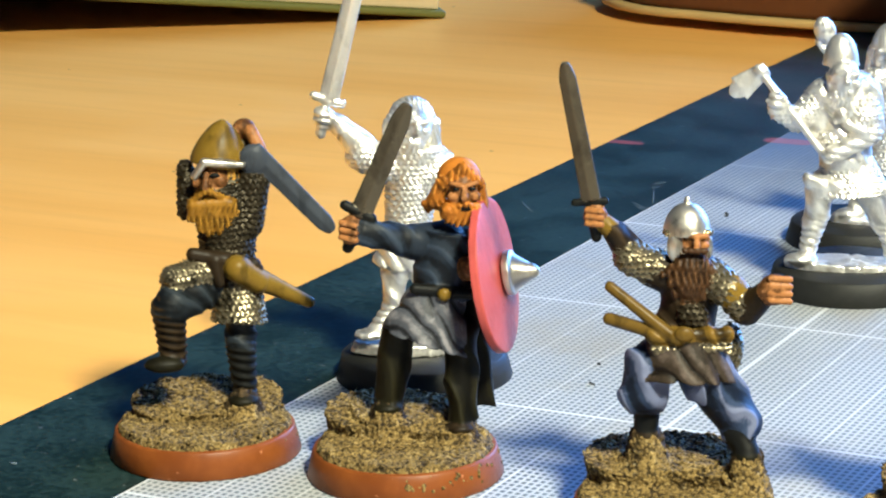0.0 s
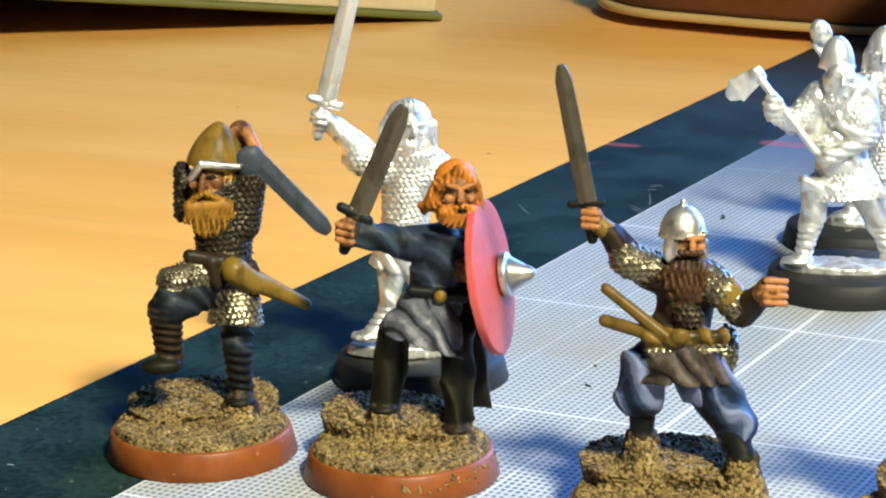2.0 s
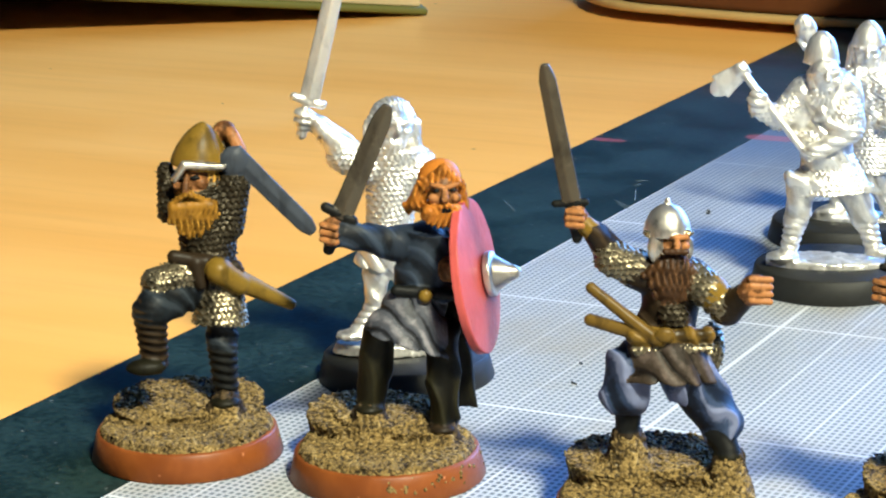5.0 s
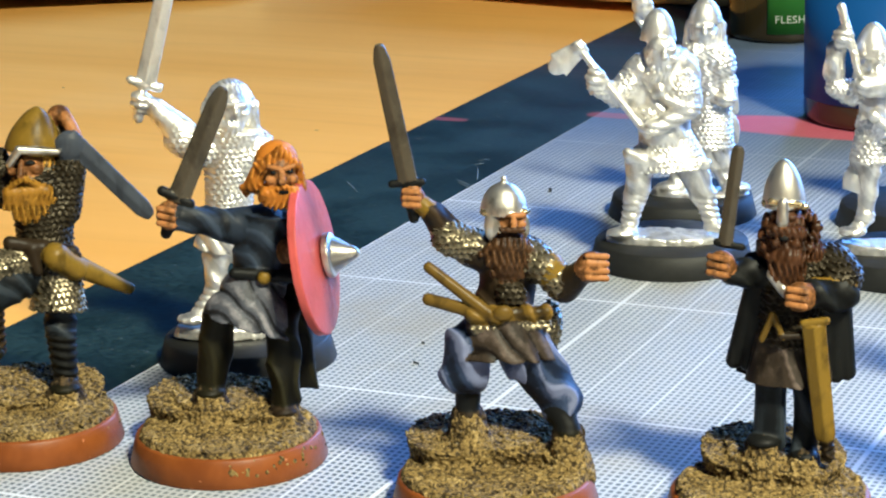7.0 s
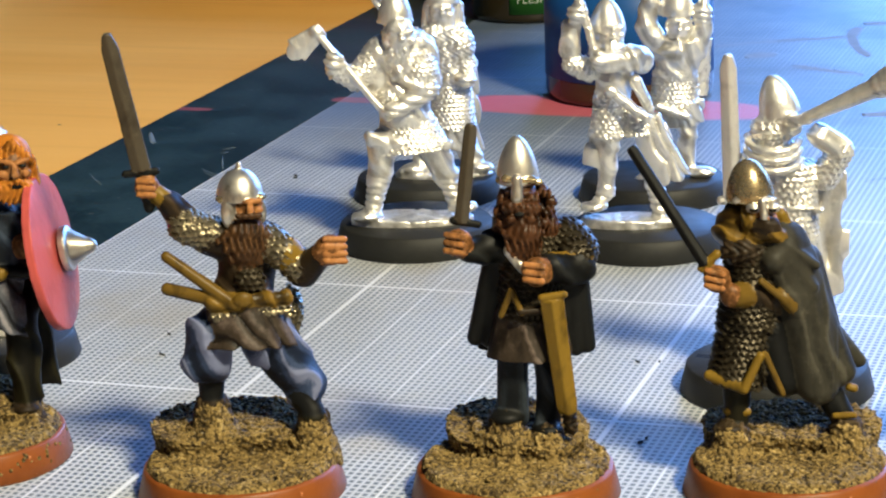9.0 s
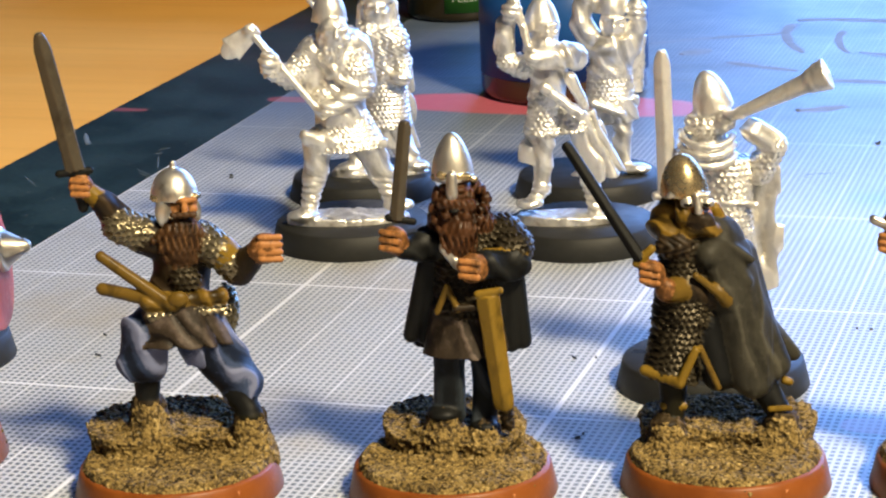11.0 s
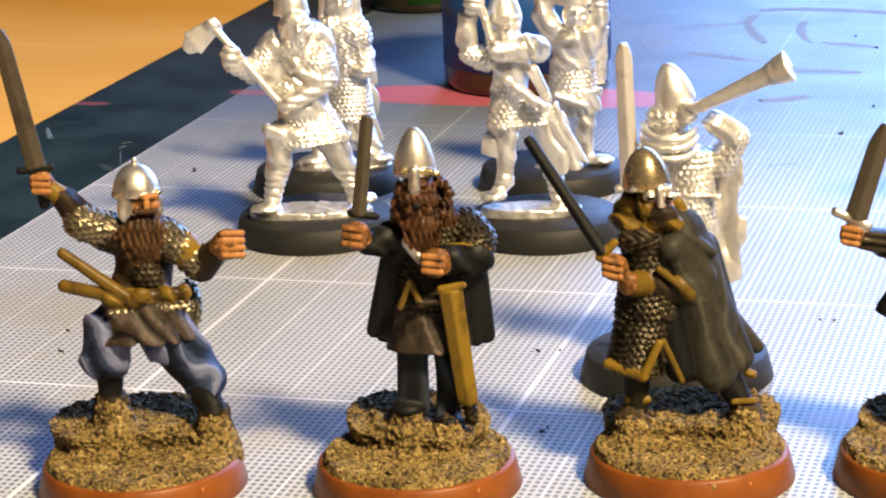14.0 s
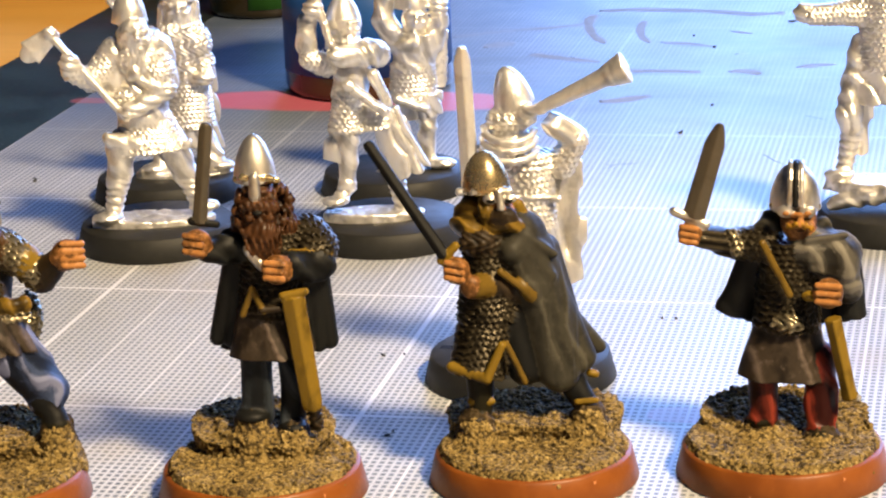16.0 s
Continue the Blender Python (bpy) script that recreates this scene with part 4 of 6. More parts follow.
    s.cap((3.95, 1, 18.27), (8.13, 2, 12.17), 3.20, 2.80, "trouser_blue", "baggy")
    s.cap((7.57, 1, 11.59), (8.73, -0, 9.46), 1.80, 1.46, "black")
    s.ell((8.86, -0, 8.75), (1.73, 1.73, 0.87), "olive")
    s.ell((2.5, 1.25, 34.63), (1.86, 1.86, 2.33), "skin", "groove")
    s.cap((1.57, -0.35, 35.67), (2.7, -0.73, 35.61), 0.32, 0.28, "skin", "crest", k=0.15)
    s.cap((3.84, -0.35, 35.65), (2.7, -0.73, 35.61), 0.32, 0.28, "skin", "crest", k=0.15)
    s.cap((2.71, -0.58, 35.53), (2.72, -1.17, 34.81), 0.24, 0.43, "skin", "crest", k=0.15)
    s.ell((1.97, -0.35, 35.25), (0.41, 0.22, 0.17), "brown", k=0.05)
    s.ell((1.75, -0.02, 34.44), (0.56, 0.45, 0.45), "skin", "crest", k=0.12)
    s.ell((3.44, -0.35, 35.23), (0.41, 0.22, 0.17), "brown", k=0.05)
    s.ell((3.66, -0.02, 34.42), (0.56, 0.45, 0.45), "skin", "crest", k=0.12)
    s.ell((2.69, -0.43, 33.82), (0.63, 0.22, 0.21), "brown", k=0.05)
    s.cap((1.23, -1.4, 34.13), (3.71, -1.4, 34.1), 0.33, 0.40, "brown_hair", "hair", k=0.15)
    s.dome((1.59, 2, 35.46), 2.80, 3.60, "steel")
    s.cap((-0.98, 1, 35.76), (4.41, 1, 35.83), 0.33, 0.33, "bronze_steel", k=0.05)
    s.cap((-0.71, 0.4, 35.77), (4.13, 0.4, 35.85), 0.40, 0.40, "bronze_steel", k=0.1)
    s.cap((1.62, 2, 39.07), (1.63, 2, 39.55), 0.40, 0.33, "steel", k=0.1)
    s.ell((0.25, 0.2, 34.18), (1, 0.67, 1.86), "steel", k=0.05)
    s.ell((4.19, 0.8, 34.05), (0.47, 0.53, 1.33), "steel", k=0.05)
    root = stand("painted_figurine", -35.2, -6.0, 22.6, 0.964, "painted bearded figurine, steel helmet, blue trousers, sword high, fist clenched", group="painted figurines in a row")
    painted_base(root, (-0.2, 3.6, 10.2, 5, 2, 3.8), ((-3.13, 2, 3.4, 9.84), (8.86, -0, 3.4, 7.97),), 15)
    s.build("figure", root, label="")


fist_fighter()


def cloaked_swordsman():
    s = Clay(0.165)
    s.blade((-5.44, -1, 33.63), (-3.97, -0.5, 45.18), 1.71, 1.50, "blade", point=0.4, end=0.5)
    s.cap((-6.39, -1, 33.95), (-3.52, -1, 33.39), 0.46, 0.46, "black", k=0.1)
    s.ell((-5.83, -1, 31.24), (1.65, 1.32, 1.71), "skin", "groove")
    s.cap((-7.17, -2.4, 32.64), (-5.25, -2.9, 32.41), 0.41, 0.41, "skin", "crest", k=0.06)
    s.cap((-7.22, -2.4, 31.71), (-5.3, -2.9, 31.48), 0.41, 0.41, "skin", "crest", k=0.06)
    s.cap((-7.28, -2.4, 30.78), (-5.35, -2.9, 30.54), 0.41, 0.41, "skin", "crest", k=0.06)
    s.cap((-4.67, -0, 29.95), (-1.75, 2, 29.69), 1.45, 1.98, "black", "drape")
    s.cap((-1.4, 3, 29.86), (1.84, 3, 29.21), 2.11, 3.03, "black", "drape")
    s.cap((-1.45, 3, 30.07), (-4.31, 3.6, 18.37), 1.19, 0.99, "black", k=0.25)
    s.cap((-1.06, 3, 30.05), (-2.73, 3.1, 18.23), 1.19, 0.99, "black", k=0.25)
    s.cap((-0.67, 3, 30.03), (-1.15, 2.6, 18.3), 1.19, 0.99, "black", k=0.25)
    s.cap((6.22, 2.6, 29.08), (6.1, 3.2, 17.43), 1.45, 1.05, "black", k=0.25)
    s.cap((6.88, 3, 28.93), (7.54, 3.5, 16.84), 1.45, 1.05, "black", k=0.25)
    s.cap((7.54, 3.4, 28.78), (8.89, 3.8, 17.08), 1.45, 1.05, "black", k=0.25)
    s.skirt((2.59, 5, 30.31), (2.39, 6, 16.19), 4.35, 6.85, "black", "soft", flat=0.35)
    s.skirt((2.57, 2, 31.15), (2.09, 2, 21.28), 3.30, 3.69, "dark_mail", "mail", flat=0.85)
    s.skirt((2.12, 2, 21.96), (2.05, 1.6, 16.5), 3.82, 5.27, "taupe", "soft", flat=0.72)
    s.cap((-1.18, -1.4, 22.51), (0.08, -1.8, 25.61), 0.40, 0.40, "olive_gold", k=0.1)
    s.cap((0.08, -1.8, 25.61), (1.24, -2.2, 22.96), 0.40, 0.40, "olive_gold", k=0.1)
    s.cap((0.99, -2.2, 23.11), (5.02, -1.8, 23.17), 0.46, 0.46, "brown", k=0.1)
    s.cap((0.16, 2, 18.28), (-0.17, 2, 9.11), 2.11, 1.85, "dark_blue", "crease")
    s.cap((4.04, 2, 18.06), (3.94, 1, 7.96), 1.65, 1.38, "dark_blue", "crease")
    s.ell((-0.83, 1, 9.35), (1.98, 1.98, 0.99), "black")
    s.ell((3.97, -0, 7.89), (1.58, 1.58, 0.79), "black")
    s.blade((4.69, -2.4, 24.73), (6.29, -1.5, 10.65), 2.77, 2.60, "ochre", point=0.3, end=0.75)
    s.cap((3.52, -2.8, 24.91), (6.13, -2.8, 25.24), 0.46, 0.46, "ochre", k=0.1)
    s.cap((6.31, -1.6, 11.16), (6.59, -1.2, 8.23), 0.92, 0.79, "brown", "fur")
    s.ell((3.09, -3, 28.1), (1.71, 1.25, 1.78), "skin", "groove")
    s.cap((1.77, -4.2, 29.32), (3.68, -4.7, 29.16), 0.40, 0.40, "skin", "crest", k=0.06)
    s.cap((1.73, -4.2, 28.46), (3.64, -4.7, 28.3), 0.40, 0.40, "skin", "crest", k=0.06)
    s.cap((1.69, -4.2, 27.59), (3.6, -4.7, 27.43), 0.40, 0.40, "skin", "crest", k=0.06)
    s.cap((4.28, -2, 28.14), (7.79, 1, 27.42), 1.58, 2.24, "black", "drape")
    s.cap((4.81, -1, 29.17), (8.86, 0.4, 28.55), 0.72, 0.72, "ochre", k=0.1)
    s.cap((6.94, 3, 30.29), (7.9, 2, 29.16), 2.50, 2.50, "dark_mail", "mail")
    s.cap((-0.13, -1, 30.12), (1.38, -2, 28.3), 0.59, 0.59, "steel")
    s.ell((1.42, 1.4, 35.69), (1.91, 1.91, 2.39), "auburn")
    s.cap((0, -0.24, 36.83), (1.15, -0.63, 36.71), 0.32, 0.29, "auburn", k=0.15)
    s.cap((2.32, -0.24, 36.7), (1.15, -0.63, 36.71), 0.32, 0.29, "auburn", k=0.15)
    s.cap((1.15, -0.47, 36.63), (1.08, -1.08, 35.91), 0.25, 0.44, "skin", "groove", k=0.15)
    s.ell((0.39, -0.24, 36.38), (0.42, 0.23, 0.17), "brown", k=0.05)
    s.ell((0.13, 0.1, 35.57), (0.57, 0.46, 0.46), "skin", "groove", k=0.12)
    s.ell((1.89, -0.24, 36.3), (0.42, 0.23, 0.17), "brown", k=0.05)
    s.ell((2.08, 0.1, 35.46), (0.57, 0.46, 0.46), "skin", "groove", k=0.12)
    s.cap((1.52, 0.2, 33.06), (1.63, -1, 30.36), 2.50, 1.85, "auburn", "hair", flat=0.7)
    s.cap((3.67, 2.5, 36.02), (4.37, 1.5, 32.21), 1.19, 1.45, "auburn", "hair")
    s.cap((-0.44, 2.5, 35.91), (-0.81, 2, 32.69), 0.79, 1.19, "auburn", "hair")
    s.cap((0.07, -0.8, 35.28), (3.02, -0.8, 34.99), 0.86, 0.86, "auburn", "hair", k=0.2)
    s.cap((-0.26, 0.4, 36.18), (0.05, -0.2, 34.86), 0.59, 0.72, "auburn", "hair", k=0.2)
    s.cap((3.1, 0.4, 36), (2.89, -0.2, 34.7), 0.59, 0.72, "auburn", "hair", k=0.2)
    s.ell((2.22, -1.4, 32.12), (1.45, 0.92, 1.19), "auburn", "hair")
    for x, y, z, r in ((4.5, 0.5, 36.4, 0.8), (5.0, 0.6, 35.4, 0.85), (4.6, 0.1, 34.3, 0.9), (4.1, -0.5, 33.2, 0.85), (3.3, -1.1, 32.3, 0.8), (-0.9, 0.5, 35.6, 0.65), (-1.2, 0.3, 34.4, 0.75), (-1.0, -0.2, 33.2, 0.8), (-0.2, -0.9, 32.2, 0.8), (0.8, -1.5, 31.6, 0.75), (1.9, -1.9, 31.3, 0.75), (0.3, -1.5, 34.0, 0.7), (2.6, -1.5, 33.9, 0.7)):
        s.ell((x, y, z), (r * 0.85, r * 0.7, r * 0.75), "auburn", "hair", k=0.3)
    s.ell((1.2, -1.75, 34.6), (0.6, 0.3, 0.26), "black", k=0.05)
    s.dome((1.2, 2, 37.5), 2.5, 5.55, "steel", cone=0.25)
    s.cap((-0.93, 1.2, 38.02), (3.71, 1.2, 37.63), 0.46, 0.46, "bronze_steel", k=0.05)
    s.cap((-0.28, -0, 38.43), (3.06, -0, 38.11), 0.46, 0.46, "bronze_steel", k=0.1)
    s.cap((1.07, -0.9, 38.59), (1.03, -1.1, 36.51), 0.59, 0.72, "steel", k=0.05)
    root = stand("painted_figurine", -4.1, 0.1, 17.2, 0.959, "painted figurine in dark cloak, steel helmet, brown beard, ochre scabbard", group="painted figurines in a row")
    painted_base(root, (0.3, 3.2, 8.8, 5.4, -16, 3.8), ((-0.83, 1, 3.2, 8.46), (3.97, -0, 2.8, 7.18),), 23)
    s.build("figure", root, label="")


cloaked_swordsman()


def hooded_swordsman():
    s = Clay(0.165)
    s.blade((-9.44, -3, 28.23), (-18, -1, 41.64), 1.44, 1.70, "black", point=0.4, end=0.6)
    s.cap((-9.97, -3, 27.84), (-8.24, -3, 29.53), 0.52, 0.52, "ochre", k=0.1)
    s.ell((-8.21, -3, 26.58), (1.57, 1.24, 1.63), "skin", "groove")
    s.ell((-6.61, -2.6, 24.47), (1.3, 1.04, 1.44), "skin", "groove")
    s.cap((-9.3, -4.2, 27.91), (-7.51, -4.7, 27.6), 0.38, 0.38, "skin", "crest", k=0.06)
    s.cap((-9.33, -4.2, 27.04), (-7.54, -4.7, 26.74), 0.38, 0.38, "skin", "crest", k=0.06)
    s.cap((-9.36, -4.2, 26.17), (-7.56, -4.7, 25.87), 0.38, 0.38, "skin", "crest", k=0.06)
    s.cap((-6.23, -2, 24.27), (-4.12, -0, 23.95), 1.45, 1.55, "olive_gold", k=0.1)
    s.cap((-3.92, -0, 23.94), (-0.23, 2, 23.58), 1.83, 2.22, "brown", "drape")
    s.cap((-3.22, -2, 26.01), (0.31, -1.2, 22.84), 0.42, 0.5, "olive_gold", k=0.1)
    s.skirt((-4.14, 2, 30.14), (-4.9, 1, 19.57), 3.13, 3.52, "dark_mail", "mail", flat=0.85)
    s.skirt((-5.08, 1, 20.26), (-6.33, -0, 12.9), 3.13, 3.39, "dark_mail", "mail", flat=0.85)
    s.cap((-9.27, -1.4, 14.41), (-5.19, -3, 13.34), 0.65, 0.65, "ochre", k=0.1)
    s.cap((-5.19, -3, 13.34), (-3.33, -3, 17.39), 0.59, 0.52, "ochre", k=0.1)
    s.cap((-2.81, -2.6, 17.52), (-0.73, -2.2, 12.55), 0.39, 0.39, "olive_gold", k=0.1)
    s.cap((-1.97, 2, 19.17), (-0.69, 1, 13.26), 2.61, 2.09, "black")
    s.cap((-0.54, 2, 29.23), (2.27, 1.7, 16.41), 2.61, 2.48, "cloak", "soft", k=1.5, flat=0.8)
    s.cap((0.06, 0.6, 27.72), (2.67, -0.2, 12.62), 1.70, 1.57, "cloak", "soft", k=1.6)
    s.cap((0.95, 1.6, 26.73), (3.98, 0.4, 12.38), 1.83, 1.70, "cloak", "soft", k=1.6)
    s.cap((-0.66, -0.6, 30.24), (3.01, -0.2, 27.47), 0.39, 0.52, "cloak", k=0.8)
    s.cap((-0.94, -0.6, 29.17), (2.69, -0.2, 24.78), 0.39, 0.52, "cloak", k=0.8)
    s.cap((-1.48, -0.6, 28.11), (1.5, -0.2, 23.32), 0.39, 0.52, "cloak", k=0.8)
    s.cap((-2.02, -0.6, 27.32), (0.09, -0.2, 23.9), 0.39, 0.52, "cloak", k=0.8)
    s.cap((1.57, 3, 24.94), (6.15, 2.6, 13.95), 1.83, 1.70, "cloak", "soft", k=1.6)
    s.cap((-0.91, 1.5, 29.85), (0.19, 1.5, 27.46), 2.48, 2.74, "cloak", "soft", flat=0.8)
    s.cap((1.62, 3.5, 26.83), (5.15, 4.5, 14.04), 2.22, 1.96, "cloak", flat=0.8)
    s.cap((-0.28, 1, 29.5), (-1.87, -0.6, 28.12), 1.83, 1.44, "cloak")
    s.cap((3.27, 5, 18.09), (7.96, 6, 14.04), 2.48, 0.91, "cloak", "soft")
    s.cap((-6.06, 1, 13.39), (-6.08, 1, 8.39), 1.76, 1.44, "olive")
    s.cap((-7.16, 0.2, 9.53), (-4.86, 0.2, 9.47), 0.52, 0.52, "ochre", k=0.1)
    s.ell((-6.76, -0, 7.5), (1.7, 1.7, 0.85), "brown")
    s.cap((3.77, 3, 12.49), (6.29, 2, 8.24), 1.83, 1.44, "black")
    s.ell((6.58, 1, 7.67), (1.44, 1.44, 0.72), "olive")
    s.cap((7.04, 3, 11.71), (7.56, 3, 11.56), 0.52, 0.52, "ochre")
    s.cap((5.27, -0, 9.16), (7.56, -0, 9.32), 0.39, 0.39, "ochre", k=0.1)
    s.ell((-3.4, 1.1, 33.33), (1.83, 1.83, 2.28), "skin", "groove")
    s.cap((-3.95, -0.47, 34.37), (-2.83, -0.84, 34.29), 0.31, 0.27, "skin", "crest", k=0.15)
    s.cap((-1.72, -0.47, 34.31), (-2.83, -0.84, 34.29), 0.31, 0.27, "skin", "crest", k=0.15)
    s.cap((-2.84, -0.69, 34.22), (-2.8, -1.27, 33.52), 0.24, 0.42, "skin", "crest", k=0.15)
    s.ell((-3.56, -0.47, 33.95), (0.4, 0.22, 0.16), "brown", k=0.05)
    s.ell((-3.8, -0.14, 33.16), (0.55, 0.44, 0.44), "skin", "crest", k=0.12)
    s.ell((-2.13, -0.47, 33.91), (0.4, 0.22, 0.16), "brown", k=0.05)
    s.ell((-1.93, -0.14, 33.1), (0.55, 0.44, 0.44), "skin", "crest", k=0.12)
    s.ell((-2.65, -0.9, 32.3), (1.5, 0.95, 1.1), "brown", "cast")
    s.cap((-4.8, 0.4, 33.83), (-4.45, -0.2, 32.51), 0.78, 1.04, "olive_gold", "hair")
    s.ell((-5.55, 1.5, 30.86), (3.26, 2.09, 1.57), "olive_gold", "drape")
    s.ell((-2.7, -0.4, 31.2), (2.1, 1.25, 1.0), "olive_gold", "drape")
    s.cap((-6.15, 2.8, 32.67), (-6.99, 3, 30.95), 1.70, 1.83, "olive_gold", "drape")
    s.ell((-5.58, -0.2, 29.12), (2.48, 1.44, 1.57), "brown", "fur")
    s.cap((-1.09, 1.5, 33.02), (-0.1, 2, 31.24), 0.85, 0.65, "ochre", k=0.2)
    s.dome((-4.53, 2, 34.73), 2.81, 4.75, "bronze_steel", cone=0.1, tilt=4)
    s.cap((-6.05, -0.2, 35.1), (-1.94, -0, 35.06), 0.39, 0.46, "steel", k=0.05)
    for x in (-4.1, -1.9):
        s.ell((x, -0.75, 34.35), (0.9, 0.42, 0.6), "steel", k=0.08)
        s.ell((x, -1.12, 34.2), (0.45, 0.2, 0.24), "black", k=0.04)
    s.cap((-3.09, -1, 35.23), (-2.88, -1.4, 33.6), 0.46, 0.46, "steel", k=0.05)
    root = stand("painted_figurine", 25.7, 8.3, 10.5, 0.962, "painted crouching figurine, grey-brown cloak, bronzed helmet, two-handed sword", group="painted figurines in a row")
    painted_base(root, (0.3, 3.6, 10.2, 4.8, 2, 3.2), ((-6.76, -0, 3.2, 6.73), (6.58, 1, 3.2, 7.03),), 31)
    s.build("figure", root, label="")


hooded_swordsman()


def crested_swordsman():
    s = Clay(0.165)
    s.blade((-10.02, -1, 30.94), (-6.79, -0, 41.85), 2.59, 1.50, "blade", point=1, end=0.1)
    s.cap((-12.18, -1, 31.79), (-8.63, -1, 30.23), 0.58, 0.58, "steel", k=0.1)
    s.ell((-10.46, -1, 29.07), (1.36, 1.1, 1.36), "skin", "groove")
    s.cap((-8.96, -0, 28.48), (-5.16, 2, 26.99), 1.42, 1.75, "dark_mail", "wrap")
    s.cap((-5.62, 0.4, 28.55), (-5.27, 0.4, 26.93), 0.84, 0.84, "mail", "mail", k=0.1)
    s.cap((-4.83, 2, 27.12), (-1.93, 2, 27.05), 1.81, 2.33, "dark_mail", "mail")
    s.skirt((1.31, 2, 27.65), (0.44, 2, 17.13), 3.49, 3.88, "dark_mail", "mail", flat=0.85)
    s.skirt((0.46, 2, 17.81), (0.18, 1.7, 11.1), 3.75, 5.31, "taupe", "soft", flat=0.7)
    s.ell((0.76, -1.6, 18.48), (1.94, 0.78, 1.04), "mail", "fur")
    s.cap((-2.22, -1.6, 28.11), (0.83, -2.2, 22.19), 0.45, 0.45, "olive_gold", k=0.1)
    s.ell((3.07, -1.8, 21.88), (0.91, 0.52, 0.65), "ochre")
    s.skirt((-2.92, 3.5, 25.96), (-5.41, 4, 17.91), 1.81, 2.46, "black", "soft", flat=0.5)
    s.skirt((7.21, 3.5, 25.04), (7.95, 4, 17.63), 1.81, 1.94, "black", "soft", flat=0.6)
    s.skirt((1.32, 5, 26.78), (1.45, 6, 16.85), 5.05, 6.73, "black", "soft", flat=0.35)
    s.cap((3.2, 1, 26.55), (6.26, 1, 25.81), 2.72, 2.85, "cloak_grey", "drape")
    s.cap((6.88, 1, 24.44), (7.63, 2, 21.07), 2.07, 1.42, "cloak_grey", "drape")
    s.cap((2.81, -1.4, 28.34), (7.16, -0.6, 28.8), 0.32, 0.39, "cloak_grey", k=0.7)
    s.cap((3.05, -1.4, 27.2), (7.33, -0.6, 27.19), 0.32, 0.39, "cloak_grey", k=0.7)
    s.cap((3.28, -1.4, 26.05), (7.5, -0.6, 25.58), 0.32, 0.39, "cloak_grey", k=0.7)
    s.cap((3.51, -1.4, 24.91), (7.66, -0.6, 23.97), 0.32, 0.39, "cloak_grey", k=0.7)
    s.ell((5.23, -2.5, 22.45), (1.68, 1.23, 1.81), "skin", "groove")
    s.cap((3.96, -3.8, 23.76), (6.36, -4.1, 23.66), 0.40, 0.40, "skin", "crest", k=0.06)
    s.cap((3.94, -3.8, 22.82), (6.34, -4.1, 22.73), 0.40, 0.40, "skin", "crest", k=0.06)
    s.cap((3.93, -3.8, 21.88), (6.33, -4.1, 21.79), 0.40, 0.40, "skin", "crest", k=0.06)
    s.blade((5.71, -1.5, 19.16), (7.75, -1, 9.4), 1.94, 2.40, "ochre", point=0.3, end=0.75)
    s.cap((7.5, -1, 9.75), (8.53, -1, 9.53), 0.71, 0.58, "steel")
    s.cap((-2.24, 2, 13.39), (-2.07, 1, 6.66), 2.01, 1.75, "red_cloth", "crease")
    s.cap((4.39, 2, 13.26), (4.47, -0, 5.3), 2.07, 1.62, "red_cloth", "crease")
    s.ell((-2.28, 1, 5.97), (1.7, 1.8, 0.8), "olive")
    s.ell((4.45, -1, 4.97), (1.6, 1.7, 0.75), "olive")
    s.ell((1.86, 0.7, 30.23), (2.07, 2.07, 2.59), "skin", "groove")
    s.cap((0.8, -1.08, 31.44), (2.06, -1.5, 31.36), 0.35, 0.31, "skin", "crest", k=0.15)
    s.cap((3.32, -1.08, 31.38), (2.06, -1.5, 31.36), 0.35, 0.31, "skin", "crest", k=0.15)
    s.cap((2.06, -1.33, 31.27), (2.06, -1.99, 30.48), 0.27, 0.48, "skin", "crest", k=0.15)
    s.ell((1.24, -1.08, 30.96), (0.46, 0.25, 0.19), "brown", k=0.05)
    s.ell((0.98, -0.71, 30.05), (0.62, 0.5, 0.5), "skin", "crest", k=0.12)
    s.ell((2.87, -1.08, 30.92), (0.46, 0.25, 0.19), "brown", k=0.05)
    s.ell((3.1, -0.71, 30), (0.62, 0.5, 0.5), "skin", "crest", k=0.12)
    s.ell((2.02, -1.2, 29.45), (0.55, 0.22, 0.14), "brown", k=0.05)
    s.cap((0.68, -1.7, 30.08), (1.83, -2.1, 30.43), 0.32, 0.39, "blond", "hair", k=0.1)
    s.cap((1.96, -2.1, 30.43), (3.35, -1.7, 29.94), 0.39, 0.32, "blond", "hair", k=0.1)
    s.cap((-1.23, 2.5, 29.25), (-1.92, 2, 27.39), 1.55, 1.81, "cloak", "drape")
    s.cap((4.23, 2.5, 28.78), (4.52, 2, 27.57), 1.29, 1.55, "cloak", "drape")
    s.dome((1.51, 2, 31.28), 2.98, 5.39, "steel")
    for x in (0.45, 2.85):
        s.ell((x, -1.15, 31.75), (1.05, 0.5, 0.78), "steel", k=0.08)
        s.ell((x, -1.6, 31.6), (0.45, 0.2, 0.26), "skin", k=0.04)
    s.cap((-1.05, 1, 31.89), (4.06, 1, 31.76), 0.39, 0.39, "bronze_steel", k=0.05)
    s.cap((1.5, -1.55, 32.54), (1.53, -1.36, 34.03), 0.32, 0.32, "black", k=0.05)
    s.cap((1.53, -1.36, 34.03), (1.56, -0.92, 35.3), 0.32, 0.32, "black", k=0.05)
    s.cap((1.56, -0.92, 35.3), (1.59, -0.25, 36.23), 0.32, 0.32, "black", k=0.05)
